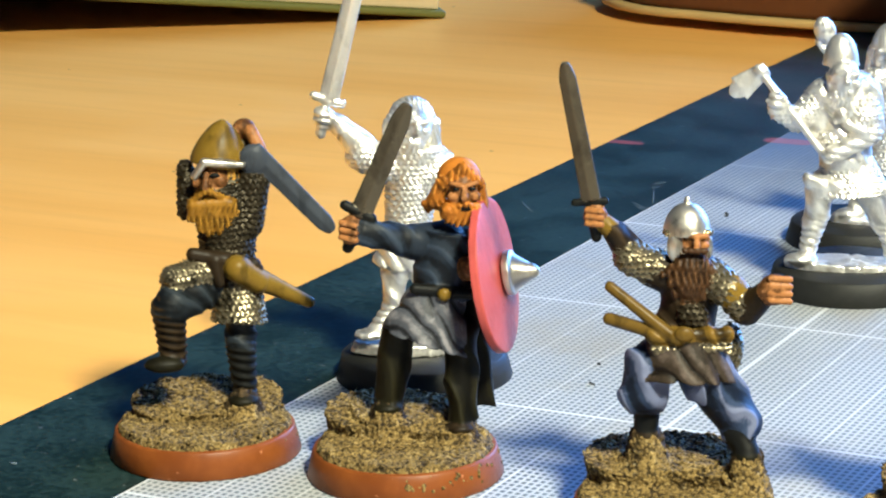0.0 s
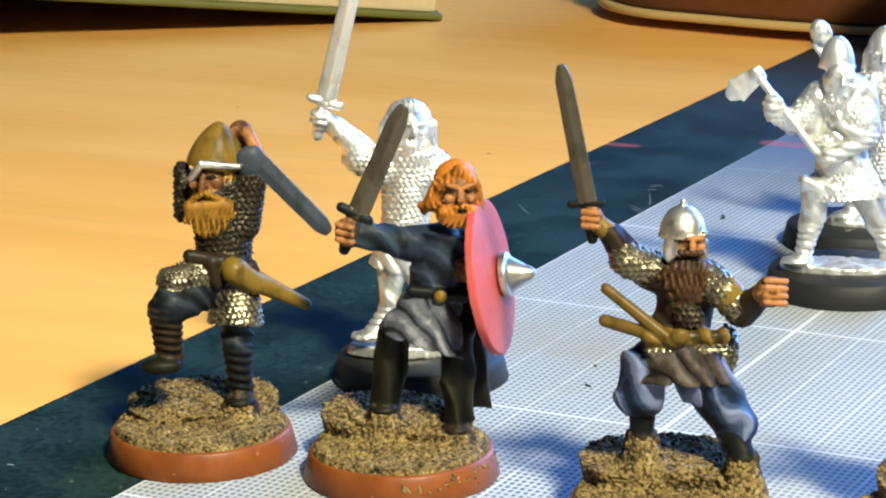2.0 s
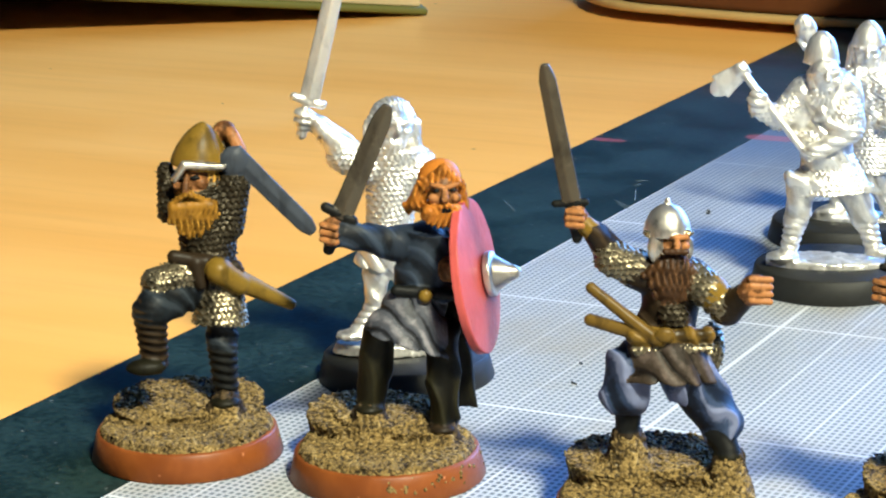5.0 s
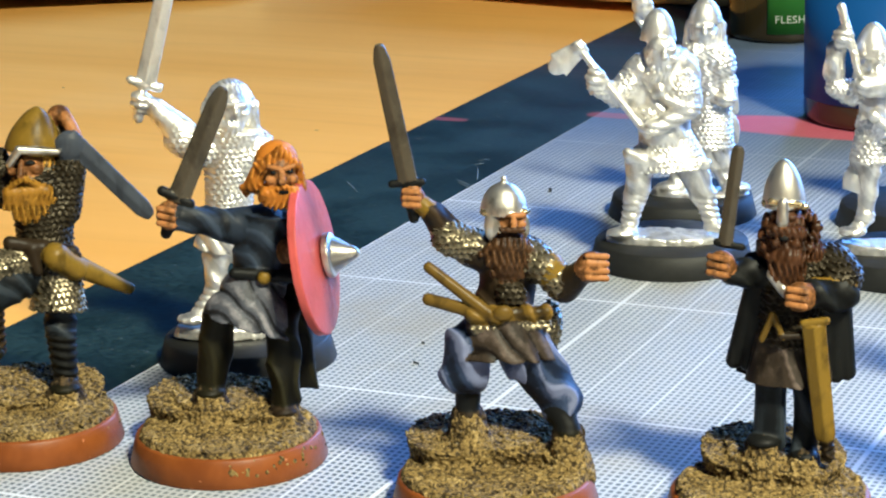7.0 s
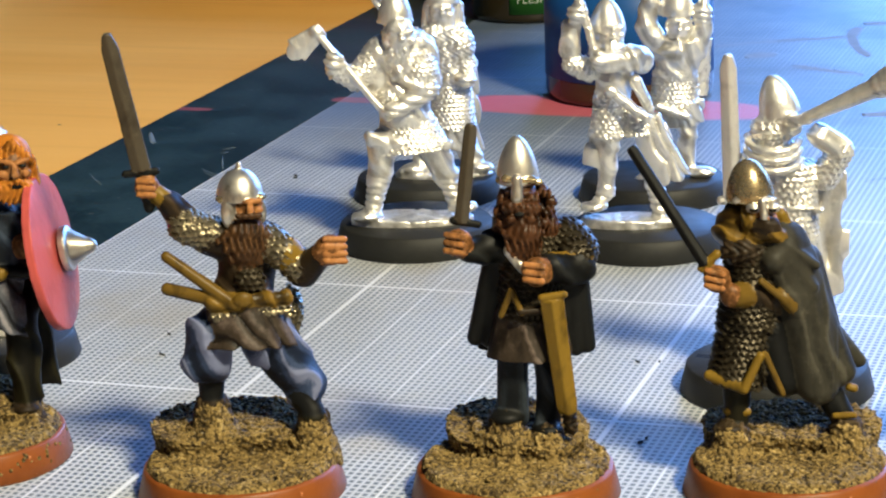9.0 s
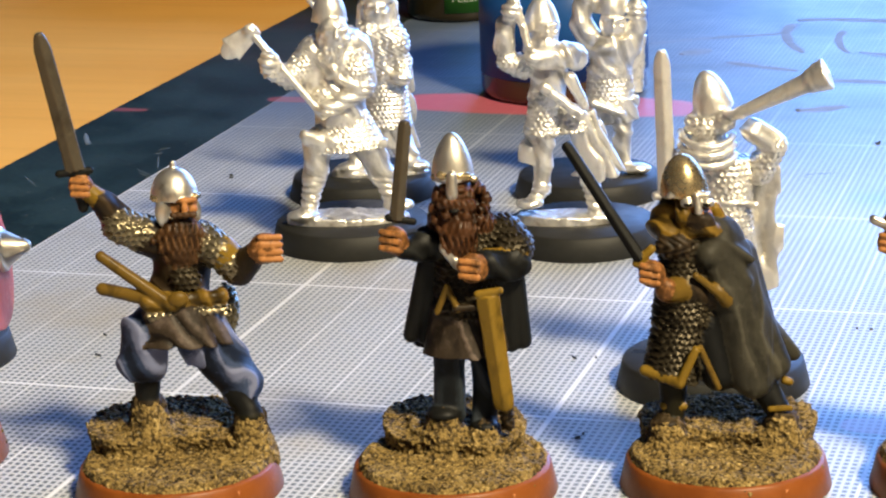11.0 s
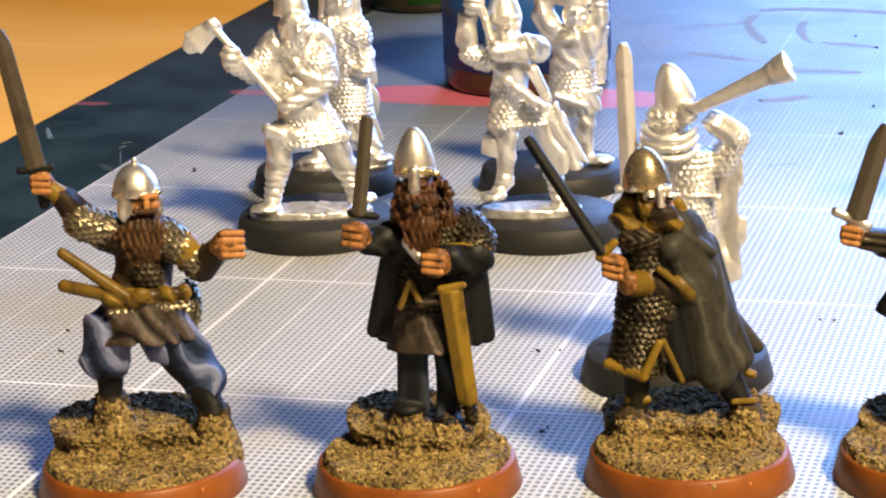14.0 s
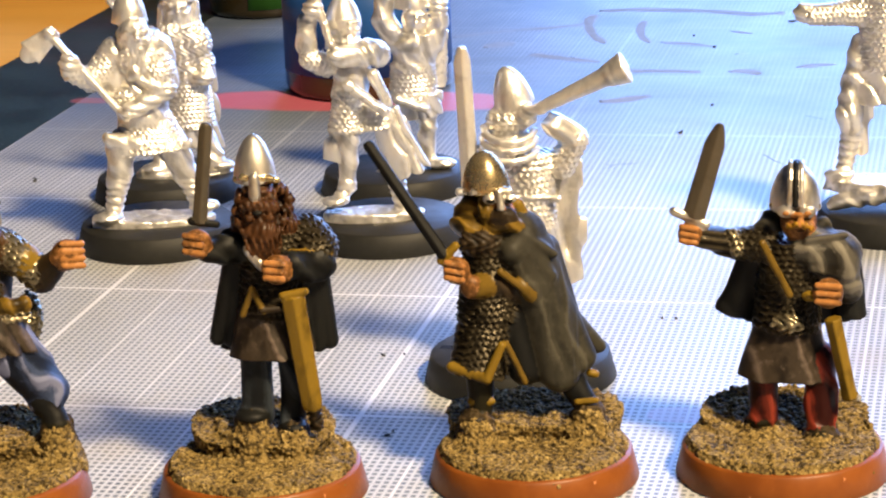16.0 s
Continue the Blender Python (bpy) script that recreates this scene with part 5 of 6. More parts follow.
    s.cap((1.59, -0.25, 36.23), (1.61, 0.59, 36.77), 0.32, 0.32, "black", k=0.05)
    s.cap((1.61, 0.59, 36.77), (1.62, 1.52, 36.86), 0.32, 0.32, "black", k=0.05)
    s.cap((0.86, -1.42, 32.52), (0.9, -1.23, 34.01), 0.32, 0.32, "steel", k=0.05)
    s.cap((0.9, -1.23, 34.01), (0.93, -0.79, 35.28), 0.32, 0.32, "steel", k=0.05)
    s.cap((0.93, -0.79, 35.28), (0.95, -0.12, 36.22), 0.32, 0.32, "steel", k=0.05)
    s.cap((0.95, -0.12, 36.22), (0.97, 0.72, 36.75), 0.32, 0.32, "steel", k=0.05)
    s.cap((0.97, 0.72, 36.75), (0.98, 1.65, 36.84), 0.32, 0.32, "steel", k=0.05)
    s.cap((2.13, -1.42, 32.49), (2.17, -1.23, 33.98), 0.32, 0.32, "steel", k=0.05)
    s.cap((2.17, -1.23, 33.98), (2.2, -0.79, 35.24), 0.32, 0.32, "steel", k=0.05)
    s.cap((2.2, -0.79, 35.24), (2.22, -0.12, 36.18), 0.32, 0.32, "steel", k=0.05)
    s.cap((2.22, -0.12, 36.18), (2.24, 0.72, 36.72), 0.32, 0.32, "steel", k=0.05)
    s.cap((2.24, 0.72, 36.72), (2.26, 1.65, 36.81), 0.32, 0.32, "steel", k=0.05)
    s.cap((-11.29, -2.4, 30.3), (-9.63, -2.6, 30.05), 0.36, 0.36, "skin", "crest", k=0.06)
    s.cap((-11.31, -2.4, 29.5), (-9.65, -2.6, 29.25), 0.36, 0.36, "skin", "crest", k=0.06)
    s.cap((-11.34, -2.4, 28.7), (-9.68, -2.6, 28.45), 0.36, 0.36, "skin", "crest", k=0.06)
    root = stand("painted_figurine", 53.5, 13.1, 4.7, 0.971, "painted figurine, crested steel helmet, grey cloak, short sword, red trousers", group="painted figurines in a row")
    painted_base(root, (0.2, 3.2, 9.6, 5, -3, 1.7), ((-2.28, 1, 3.2, 5.15), (4.45, -1, 3.2, 4.21),), 41)
    s.build("figure", root, label="")


crested_swordsman()


def bare_swordsman():
    s = Clay(0.2)
    s.blade((-12.31, -0, 40), (-7.69, 1, 57.61), 2.81, 1.40, "pewter", point=0.8, end=0.3)
    s.cap((-14.43, -0, 40.46), (-10.66, -0, 39.16), 0.62, 0.62, "pewter", "cast", k=0.1)
    s.ell((-13.17, -0, 37.45), (1.4, 1.32, 1.71), "pewter", "wrap")
    s.cap((-13.38, -0, 36.12), (-13.58, -0, 35.03), 0.70, 0.70, "pewter", "cast")
    s.cap((-11.52, -0, 36.61), (-7.97, -0, 33.11), 1.40, 2.03, "pewter", "cast")
    s.cap((-8.01, -0, 32.01), (-4.37, -0, 30.62), 2.34, 2.81, "pewter", "mail")
    s.skirt((-0.67, -0, 33.11), (-2.09, -0, 20.04), 3.90, 3.12, "pewter", "mail", flat=0.85)
    s.cap((-3.45, -0, 30.43), (1.92, -0, 29.86), 2.96, 3.12, "pewter", "mail", flat=0.8)
    s.cap((2.31, -0, 29.85), (4.15, -0, 27.01), 2.34, 2.18, "pewter", "mail")
    s.skirt((-2.22, -0, 20.85), (-3.31, -0, 15.91), 3.27, 3.74, "pewter", "pleat", flat=0.75)
    s.ell((-1.09, 1, 36.59), (3.27, 2.81, 3.27), "pewter", "hair")
    s.cap((-3.86, -0, 36.36), (-4.28, -0, 33.22), 1.09, 1.01, "pewter", "hair")
    s.cap((1.73, -0, 36.17), (1.86, -0, 32.79), 1.17, 1.09, "pewter", "hair")
    s.ell((-0.51, -1, 35.92), (2.18, 2.18, 2.73), "pewter", "cast")
    s.cap((-1.55, -2.88, 37.07), (-0.23, -3.31, 36.95), 0.37, 0.33, "pewter", "cast", k=0.15)
    s.cap((1.09, -2.88, 36.99), (-0.23, -3.31, 36.95), 0.37, 0.33, "pewter", "cast", k=0.15)
    s.cap((-0.23, -3.14, 36.87), (-0.24, -3.84, 36.02), 0.28, 0.50, "pewter", "cast", k=0.15)
    s.ell((-1.1, -2.88, 36.58), (0.48, 0.26, 0.2), "pewter", "cast", k=0.05)
    s.ell((-1.38, -2.48, 35.67), (0.65, 0.52, 0.52), "pewter", "cast", k=0.12)
    s.ell((0.61, -2.88, 36.52), (0.48, 0.26, 0.2), "pewter", "cast", k=0.05)
    s.ell((0.84, -2.48, 35.6), (0.65, 0.52, 0.52), "pewter", "cast", k=0.12)
    s.ell((-0.89, -2.4, 33.9), (1.71, 1.09, 1.09), "pewter", "hair")
    s.cap((-3.75, -0, 16.89), (-4.12, -1, 10.32), 2.03, 1.56, "pewter", "drape")
    s.cap((-4.12, -1, 10.32), (-6.39, -2, 7.7), 1.48, 1.17, "pewter", "wrap")
    s.ell((-7.33, -3, 7.05), (2.34, 1.4, 0.86), "pewter", "cast")
    s.cap((-0.03, -0, 16.76), (2.36, -0, 5.34), 2.18, 1.56, "pewter", "drape")
    s.ell((2.72, -1, 5.14), (2.03, 1.4, 0.86), "pewter", "cast")
    s.skirt((-2.88, -1, 5.41), (-2.93, -1, 3.86), 6.96, 7.17, "pewter", "cast", flat=0.42)
    root = stand("metal_figurine", -88.6, 33.3, 28.5, 0.983, "bare silver metal warrior figurine with long hair, sword raised, black base", group="bare metal figurines")
    black_base(root)
    s.build("figure", root, label="")


bare_swordsman()


def bare_axeman():
    s = Clay(0.2)
    s.skirt((-12.91, -2, 34.12), (-17.08, -2, 30.93), 1.11, 2.13, "pewter", flat=0.2)
    s.ell((-16.74, -2, 31.17), (1.54, 0.43, 2.05), "pewter", k=0.1, tilt=-50)
    s.ell((-13.94, -2, 33.65), (1.2, 0.77, 1.02), "pewter", "cast", k=0.1)
    s.cap((-13.94, -2, 33.65), (-3.62, -4, 20.63), 0.60, 0.60, "pewter", k=0.1)
    s.ell((-11.41, -3, 29.13), (1.54, 1.28, 1.62), "pewter", "wrap")
    s.cap((-11.14, -2, 27.7), (-8.34, -1, 26.17), 1.54, 1.71, "pewter", "mail")
    s.cap((-8.17, -1, 26.25), (-4.66, -0, 29.97), 1.88, 2.22, "pewter", "mail")
    s.skirt((-0.92, -0, 33.11), (-1.13, -0, 18.8), 3.24, 3.93, "pewter", "drape", flat=0.85)
    s.cap((-4.39, -0, 30.21), (-5.45, -0.5, 24.3), 2.22, 1.54, "pewter", "drape")
    s.cap((1.94, -0, 30.25), (2.63, -1, 25.43), 2.22, 2.05, "pewter", "drape")
    s.cap((-4.66, -1.5, 29.69), (1.32, -3.4, 24.73), 1.11, 1.28, "pewter", "drape", k=0.2)
    s.cap((1.54, -1.5, 31.18), (-1.98, -3.4, 27), 1.20, 1.11, "pewter", "drape", k=0.2)
    s.ell((1.4, -2, 26.99), (2.56, 2.22, 3.42), "pewter", "mail")
    s.ell((-3.36, -1.5, 23.33), (2.05, 1.71, 1.71), "pewter", "mail")
    s.cap((2.58, -2.5, 24.47), (-2.14, -4.2, 22.01), 1.71, 1.28, "pewter", "wrap", k=0.2)
    s.ell((-2.99, -4.6, 21.79), (1.45, 1.11, 1.2), "pewter", "wrap")
    s.ell((-1.62, -2.2, 32.56), (2.48, 2.48, 3.1), "pewter", "cast")
    s.cap((-2.6, -4.33, 33.83), (-1.11, -4.82, 33.69), 0.42, 0.37, "pewter", "cast", k=0.15)
    s.cap((0.4, -4.33, 33.73), (-1.11, -4.82, 33.69), 0.42, 0.37, "pewter", "cast", k=0.15)
    s.cap((-1.11, -4.63, 33.6), (-1.1, -5.42, 32.63), 0.32, 0.57, "pewter", "cast", k=0.15)
    s.ell((-2.09, -4.33, 33.27), (0.54, 0.3, 0.22), "pewter", "cast", k=0.05)
    s.ell((-2.41, -3.88, 32.25), (0.74, 0.59, 0.59), "pewter", "cast", k=0.12)
    s.ell((-0.15, -4.33, 33.2), (0.54, 0.3, 0.22), "pewter", "cast", k=0.05)
    s.ell((0.11, -3.88, 32.16), (0.74, 0.59, 0.59), "pewter", "cast", k=0.12)
    s.ell((-1.96, -3, 29.83), (1.88, 1.37, 1.45), "pewter", "hair")
    s.cap((-2.77, -4, 30.93), (-0.59, -4, 30.85), 0.43, 0.43, "pewter", "hair", k=0.1)
    s.dome((-2.06, -0.6, 34.47), 2.65, 4.80, "pewter")
    s.cap((-4.48, -1, 34.81), (0.39, -1, 34.64), 0.34, 0.34, "pewter", "cast", k=0.05)
    s.cap((-0.8, -3, 34.75), (-0.53, -3.4, 32.6), 0.51, 0.68, "pewter", "cast", k=0.05)
    s.skirt((-0.75, -0, 20.1), (-0.41, -0.3, 14.73), 3.76, 5.98, "pewter", "mail", flat=0.7)
    s.cap((-6.62, -2.4, 17.22), (-2.41, -3, 16.35), 1.02, 0.94, "pewter", "fold")
    s.cap((-1.89, -2.8, 16.63), (5.3, -1.5, 15.71), 0.77, 0.77, "pewter", "drape")
    s.cap((-4.63, -1.5, 16.05), (-5.33, -1.5, 10.54), 2.31, 1.79, "pewter", "drape")
    s.cap((-5.5, -1.5, 10.55), (-6.51, -2, 6.04), 1.71, 1.28, "pewter", "wrap")
    s.ell((-7.39, -3, 5.19), (2.39, 1.62, 0.94), "pewter", "cast")
    s.cap((2.51, -0, 15.43), (4.76, -0, 10.69), 2.48, 1.96, "pewter", "drape")
    s.cap((4.92, -0, 10.42), (6.16, -1, 6.48), 1.71, 1.28, "pewter", "wrap")
    s.ell((7.14, -2, 5.92), (2.39, 1.54, 0.94), "pewter", "cast")
    s.skirt((-0.4, -1, 4.58), (-0.45, -1, 2.89), 9.28, 9.56, "pewter", "cast", flat=0.42)
    root = stand("metal_figurine", -50.0, 100.9, 19.1, 1.018, "bare silver metal axeman figurine in shawl striding on black base", group="bare metal figurines")
    black_base(root)
    s.build("figure", root, label="")


bare_axeman()


def bare_maceman():
    s = Clay(0.2)
    s.ell((-6.59, -0, 35.29), (1.72, 1.36, 2.53), "pewter", "cast", tilt=20)
    s.cap((-7.64, -0, 33.6), (-3.87, -0, 28.64), 0.59, 0.59, "pewter", "cast", k=0.1)
    s.ell((-3.35, -0, 27.98), (1.45, 1.27, 1.45), "pewter", "wrap")
    s.cap((-3.01, -0, 27.42), (0.14, -0, 24.84), 1.54, 1.99, "pewter", "mail")
    s.dome((3.69, -0, 32.65), 2.80, 4.14, "pewter", cone=0.3)
    s.ell((3.55, -0.6, 31.32), (2.17, 2.17, 2.71), "pewter", "cast")
    s.cap((2.24, -2.47, 32.44), (3.55, -2.9, 32.3), 0.37, 0.33, "pewter", "cast", k=0.15)
    s.cap((4.88, -2.47, 32.34), (3.55, -2.9, 32.3), 0.37, 0.33, "pewter", "cast", k=0.15)
    s.cap((3.55, -2.73, 32.22), (3.52, -3.42, 31.37), 0.28, 0.50, "pewter", "cast", k=0.15)
    s.ell((2.69, -2.47, 31.94), (0.48, 0.26, 0.2), "pewter", "cast", k=0.05)
    s.ell((2.41, -2.08, 31.05), (0.65, 0.52, 0.52), "pewter", "cast", k=0.12)
    s.ell((4.4, -2.47, 31.88), (0.48, 0.26, 0.2), "pewter", "cast", k=0.05)
    s.ell((4.63, -2.08, 30.97), (0.65, 0.52, 0.52), "pewter", "cast", k=0.12)
    s.cap((1.44, 0.6, 31.98), (0.99, 0.6, 28.98), 1.18, 1.09, "pewter", "hair")
    s.cap((5.91, 0.6, 31.82), (6.18, 0.6, 28.8), 1.18, 1.09, "pewter", "hair")
    s.ell((3.57, -1, 29.04), (1.99, 1.27, 1.45), "pewter", "hair")
    s.skirt((4.2, -0, 28.81), (4.66, -0, 19.62), 3.26, 3.62, "pewter", "fur", flat=0.85)
    s.ell((6.24, -1, 25.48), (2.53, 2.35, 3.44), "pewter", "fur")
    s.ell((1.81, -1.5, 27.2), (2.35, 1.81, 2.35), "pewter", "fur")
    s.cap((7.42, -1, 22.51), (7.14, -3, 20.39), 1.72, 1.36, "pewter", "mail")
    s.ell((6.94, -3.4, 20.12), (1.81, 1.27, 1.27), "pewter", "wrap")
    s.skirt((4.49, -0, 20.09), (4.25, -0, 11.49), 3.44, 4.34, "pewter", "mail", flat=0.8)
    s.skirt((8.03, 2, 22.76), (8.54, 3, 6.87), 0.90, 1.18, "pewter", "fold", flat=0.6)
    s.skirt((4.08, -0, 11.77), (3.8, -0, 8.34), 3.98, 4.16, "pewter", "pleat", flat=0.75)
    s.cap((1.47, -0, 9.07), (-0.93, -1, 5.2), 2.17, 1.72, "pewter", "drape")
    s.cap((6.71, -0, 8.89), (8.13, -1, 5.36), 2.17, 1.72, "pewter", "drape")
    s.ell((-2.12, -2, 4.93), (2.53, 1.63, 1.09), "pewter", "cast")
    s.ell((9, -2, 4.93), (2.35, 1.63, 0.99), "pewter", "cast")
    s.skirt((2.94, -1, 4.22), (2.89, -1, 2.44), 8.07, 8.32, "pewter", "cast", flat=0.42)
    root = stand("metal_figurine", -58.0, 130.1, 18.8, 0.995, "bare silver metal figurine, mail coat, raised mace, black base", group="bare metal figurines")
    black_base(root)
    s.build("figure", root, label="")


bare_maceman()


def bare_hooded_man():
    s = Clay(0.2)
    s.cap((-10.14, -2, 41.55), (-7.16, -3.8, 31.14), 0.62, 0.62, "pewter", "cast", k=0.1)
    s.ell((-9.8, -2.4, 36.94), (1.58, 1.33, 1.58), "pewter", "wrap")
    s.cap((-10.86, -1, 34.48), (-11.08, -1, 31.11), 1.58, 1.58, "pewter", "drape")
    s.cap((-10.7, -1, 29.07), (-8.24, -1, 28), 1.66, 1.83, "pewter", "mail")
    s.cap((-5.71, -4, 29.64), (-1.45, -2.2, 30.01), 1.58, 2.08, "pewter", "drape", k=0.2)
    s.ell((-0.3, -1, 29.38), (1.91, 1.83, 2.16), "pewter", "cast")
    s.ell((-6.76, -4.6, 30.29), (1.17, 1, 1.33), "pewter", "wrap")
    s.skirt((-4.07, -0, 31.35), (-4.86, -0, 22), 3.16, 2.75, "pewter", "drape", flat=0.85)
    s.dome((-5.36, -0, 33.83), 2.83, 5.02, "pewter", cone=0.3)
    s.cap((-5.54, 1, 33.12), (-5.57, 0.5, 30.68), 2.50, 2.66, "pewter", "mail")
    s.ell((-4.69, -0.8, 33.82), (2, 2, 2.5), "pewter", "cast")
    s.cap((-5.65, -2.52, 34.84), (-4.42, -2.92, 34.74), 0.34, 0.30, "pewter", "cast", k=0.15)
    s.cap((-3.21, -2.52, 34.79), (-4.42, -2.92, 34.74), 0.34, 0.30, "pewter", "cast", k=0.15)
    s.cap((-4.43, -2.76, 34.66), (-4.41, -3.4, 33.87), 0.26, 0.46, "pewter", "cast", k=0.15)
    s.ell((-5.22, -2.52, 34.39), (0.44, 0.24, 0.18), "pewter", "cast", k=0.05)
    s.ell((-5.47, -2.16, 33.55), (0.6, 0.48, 0.48), "pewter", "cast", k=0.12)
    s.ell((-3.65, -2.52, 34.36), (0.44, 0.24, 0.18), "pewter", "cast", k=0.05)
    s.ell((-3.42, -2.16, 33.51), (0.6, 0.48, 0.48), "pewter", "cast", k=0.12)
    s.ell((-4.54, -2.2, 31.75), (1.41, 1.08, 1.08), "pewter", "hair")
    s.skirt((-5.16, -0.8, 24.16), (-5.75, -0.8, 17.48), 2.16, 2.75, "pewter", "mail", flat=0.85)
    s.skirt((-1.21, -0.6, 21.65), (-0.93, -0.6, 17.88), 2.00, 2.75, "pewter", "mail", flat=0.8)
    s.cap((-5.11, -4, 25.41), (0.26, -4.2, 21.12), 0.83, 0.83, "pewter", "cast", k=0.1)
    s.cap((-1.24, -2.4, 26.5), (0.93, -2.4, 22.04), 1.00, 0.75, "pewter", "cast", k=0.1)
    s.skirt((0.35, -0, 20.45), (3.49, -0, 10.23), 2.16, 3.50, "pewter", "fold", flat=0.7)
    s.skirt((-6.58, -0, 18.33), (-7.24, -0, 12.82), 1.83, 2.25, "pewter", "fold", flat=0.6)
    s.cap((-5.25, -0.6, 17.86), (-5.87, -1, 8.89), 1.66, 1.25, "pewter", "drape")
    s.cap((-5.86, -1, 9.33), (-7.05, -2, 7.44), 1.25, 1.08, "pewter", "wrap")
    s.ell((-7.88, -3, 7.11), (2.16, 1.41, 0.83), "pewter", "cast")
    s.cap((1.49, -0, 10.7), (2.27, -1, 5.31), 1.50, 1.17, "pewter", "wrap")
    s.ell((3.42, -2, 4.44), (2.16, 1.41, 0.83), "pewter", "cast")
    s.skirt((-2.08, -1, 4.93), (-2.1, -1, 3.27), 7.59, 7.82, "pewter", "cast", flat=0.42)
    root = stand("metal_figurine", -14.5, 105.9, 13.6, 0.995, "bare silver metal figurine in mail hood, weapon raised, black base", group="bare metal figurines")
    black_base(root)
    s.build("figure", root, label="")


bare_hooded_man()


def bare_arms_up_man():
    s = Clay(0.2)
    s.dome((4.15, -0, 30.52), 2.91, 5.32, "pewter", cone=0.3)
    s.ell((4.48, -0.8, 28.71), (2.21, 2.21, 2.76), "pewter", "cast")
    s.cap((3.34, -2.7, 29.84), (4.67, -3.14, 29.73), 0.37, 0.33, "pewter", "cast", k=0.15)
    s.cap((6.02, -2.7, 29.79), (4.67, -3.14, 29.73), 0.37, 0.33, "pewter", "cast", k=0.15)
    s.cap((4.68, -2.96, 29.65), (4.68, -3.67, 28.77), 0.29, 0.51, "pewter", "cast", k=0.15)
    s.ell((3.81, -2.7, 29.34), (0.49, 0.26, 0.2), "pewter", "cast", k=0.05)
    s.ell((3.54, -2.3, 28.42), (0.66, 0.53, 0.53), "pewter", "cast", k=0.12)
    s.ell((5.54, -2.7, 29.31), (0.49, 0.26, 0.2), "pewter", "cast", k=0.05)
    s.ell((5.8, -2.3, 28.37), (0.66, 0.53, 0.53), "pewter", "cast", k=0.12)
    s.skirt((4.38, -0, 26.58), (3.89, -0, 20.27), 3.35, 3.70, "pewter", "drape", flat=0.85)
    s.ell((3.47, -2.4, 24.95), (2.29, 1.23, 1.23), "pewter", "drape")
    s.skirt((3.9, -0, 21.18), (3.68, -0, 15.38), 3.62, 4.06, "pewter", "mail", flat=0.8)
    s.skirt((4.74, -0, 16), (5.24, -0, 12.25), 3.88, 3.18, "pewter", "pleat", flat=0.75)
    s.cap((1.03, -3, 15.86), (5.74, -3.2, 14.11), 0.79, 0.71, "pewter", "cast", k=0.1)
    s.cap((1.48, -0, 24.83), (-0.58, -0, 28.73), 1.94, 1.94, "pewter", "drape")
    s.cap((-0.75, -0, 29.19), (0.18, -0, 34.98), 1.76, 1.41, "pewter", "drape")
    s.cap((7.43, -0, 24.72), (8.5, -0, 28.56), 1.76, 1.68, "pewter", "drape")
    s.ell((8.32, -0.5, 30.72), (1.68, 1.41, 2.12), "pewter", "wrap")
    s.cap((8.52, -0, 32.13), (8.71, -0, 36.13), 0.79, 0.79, "pewter", "cast")
    s.skirt((8.35, 2, 26.26), (7.59, 2, 16.67), 1.76, 1.59, "pewter", "cast", flat=0.5)
    s.cap((5.77, -0, 12.61), (5.71, -0.6, 5.62), 1.85, 1.32, "pewter", "drape")
    s.ell((7.98, -2, 4.48), (2.47, 1.59, 0.97), "pewter", "cast")
    s.cap((1.36, -0, 12.68), (0.39, -0.6, 4.04), 1.76, 1.32, "pewter", "drape")
    s.ell((-0.5, -2, 3.68), (2.29, 1.59, 0.97), "pewter", "cast")
    s.skirt((2.42, -1, 3.28), (2.41, -1, 1.53), 8.04, 8.29, "pewter", "cast", flat=0.42)
    root = stand("metal_figurine", -20.5, 136.1, 13.5, 0.995, "bare silver metal figurine, mail coat, both arms raised, black base", group="bare metal figurines")
    black_base(root)
    s.build("figure", root, label="")


bare_arms_up_man()


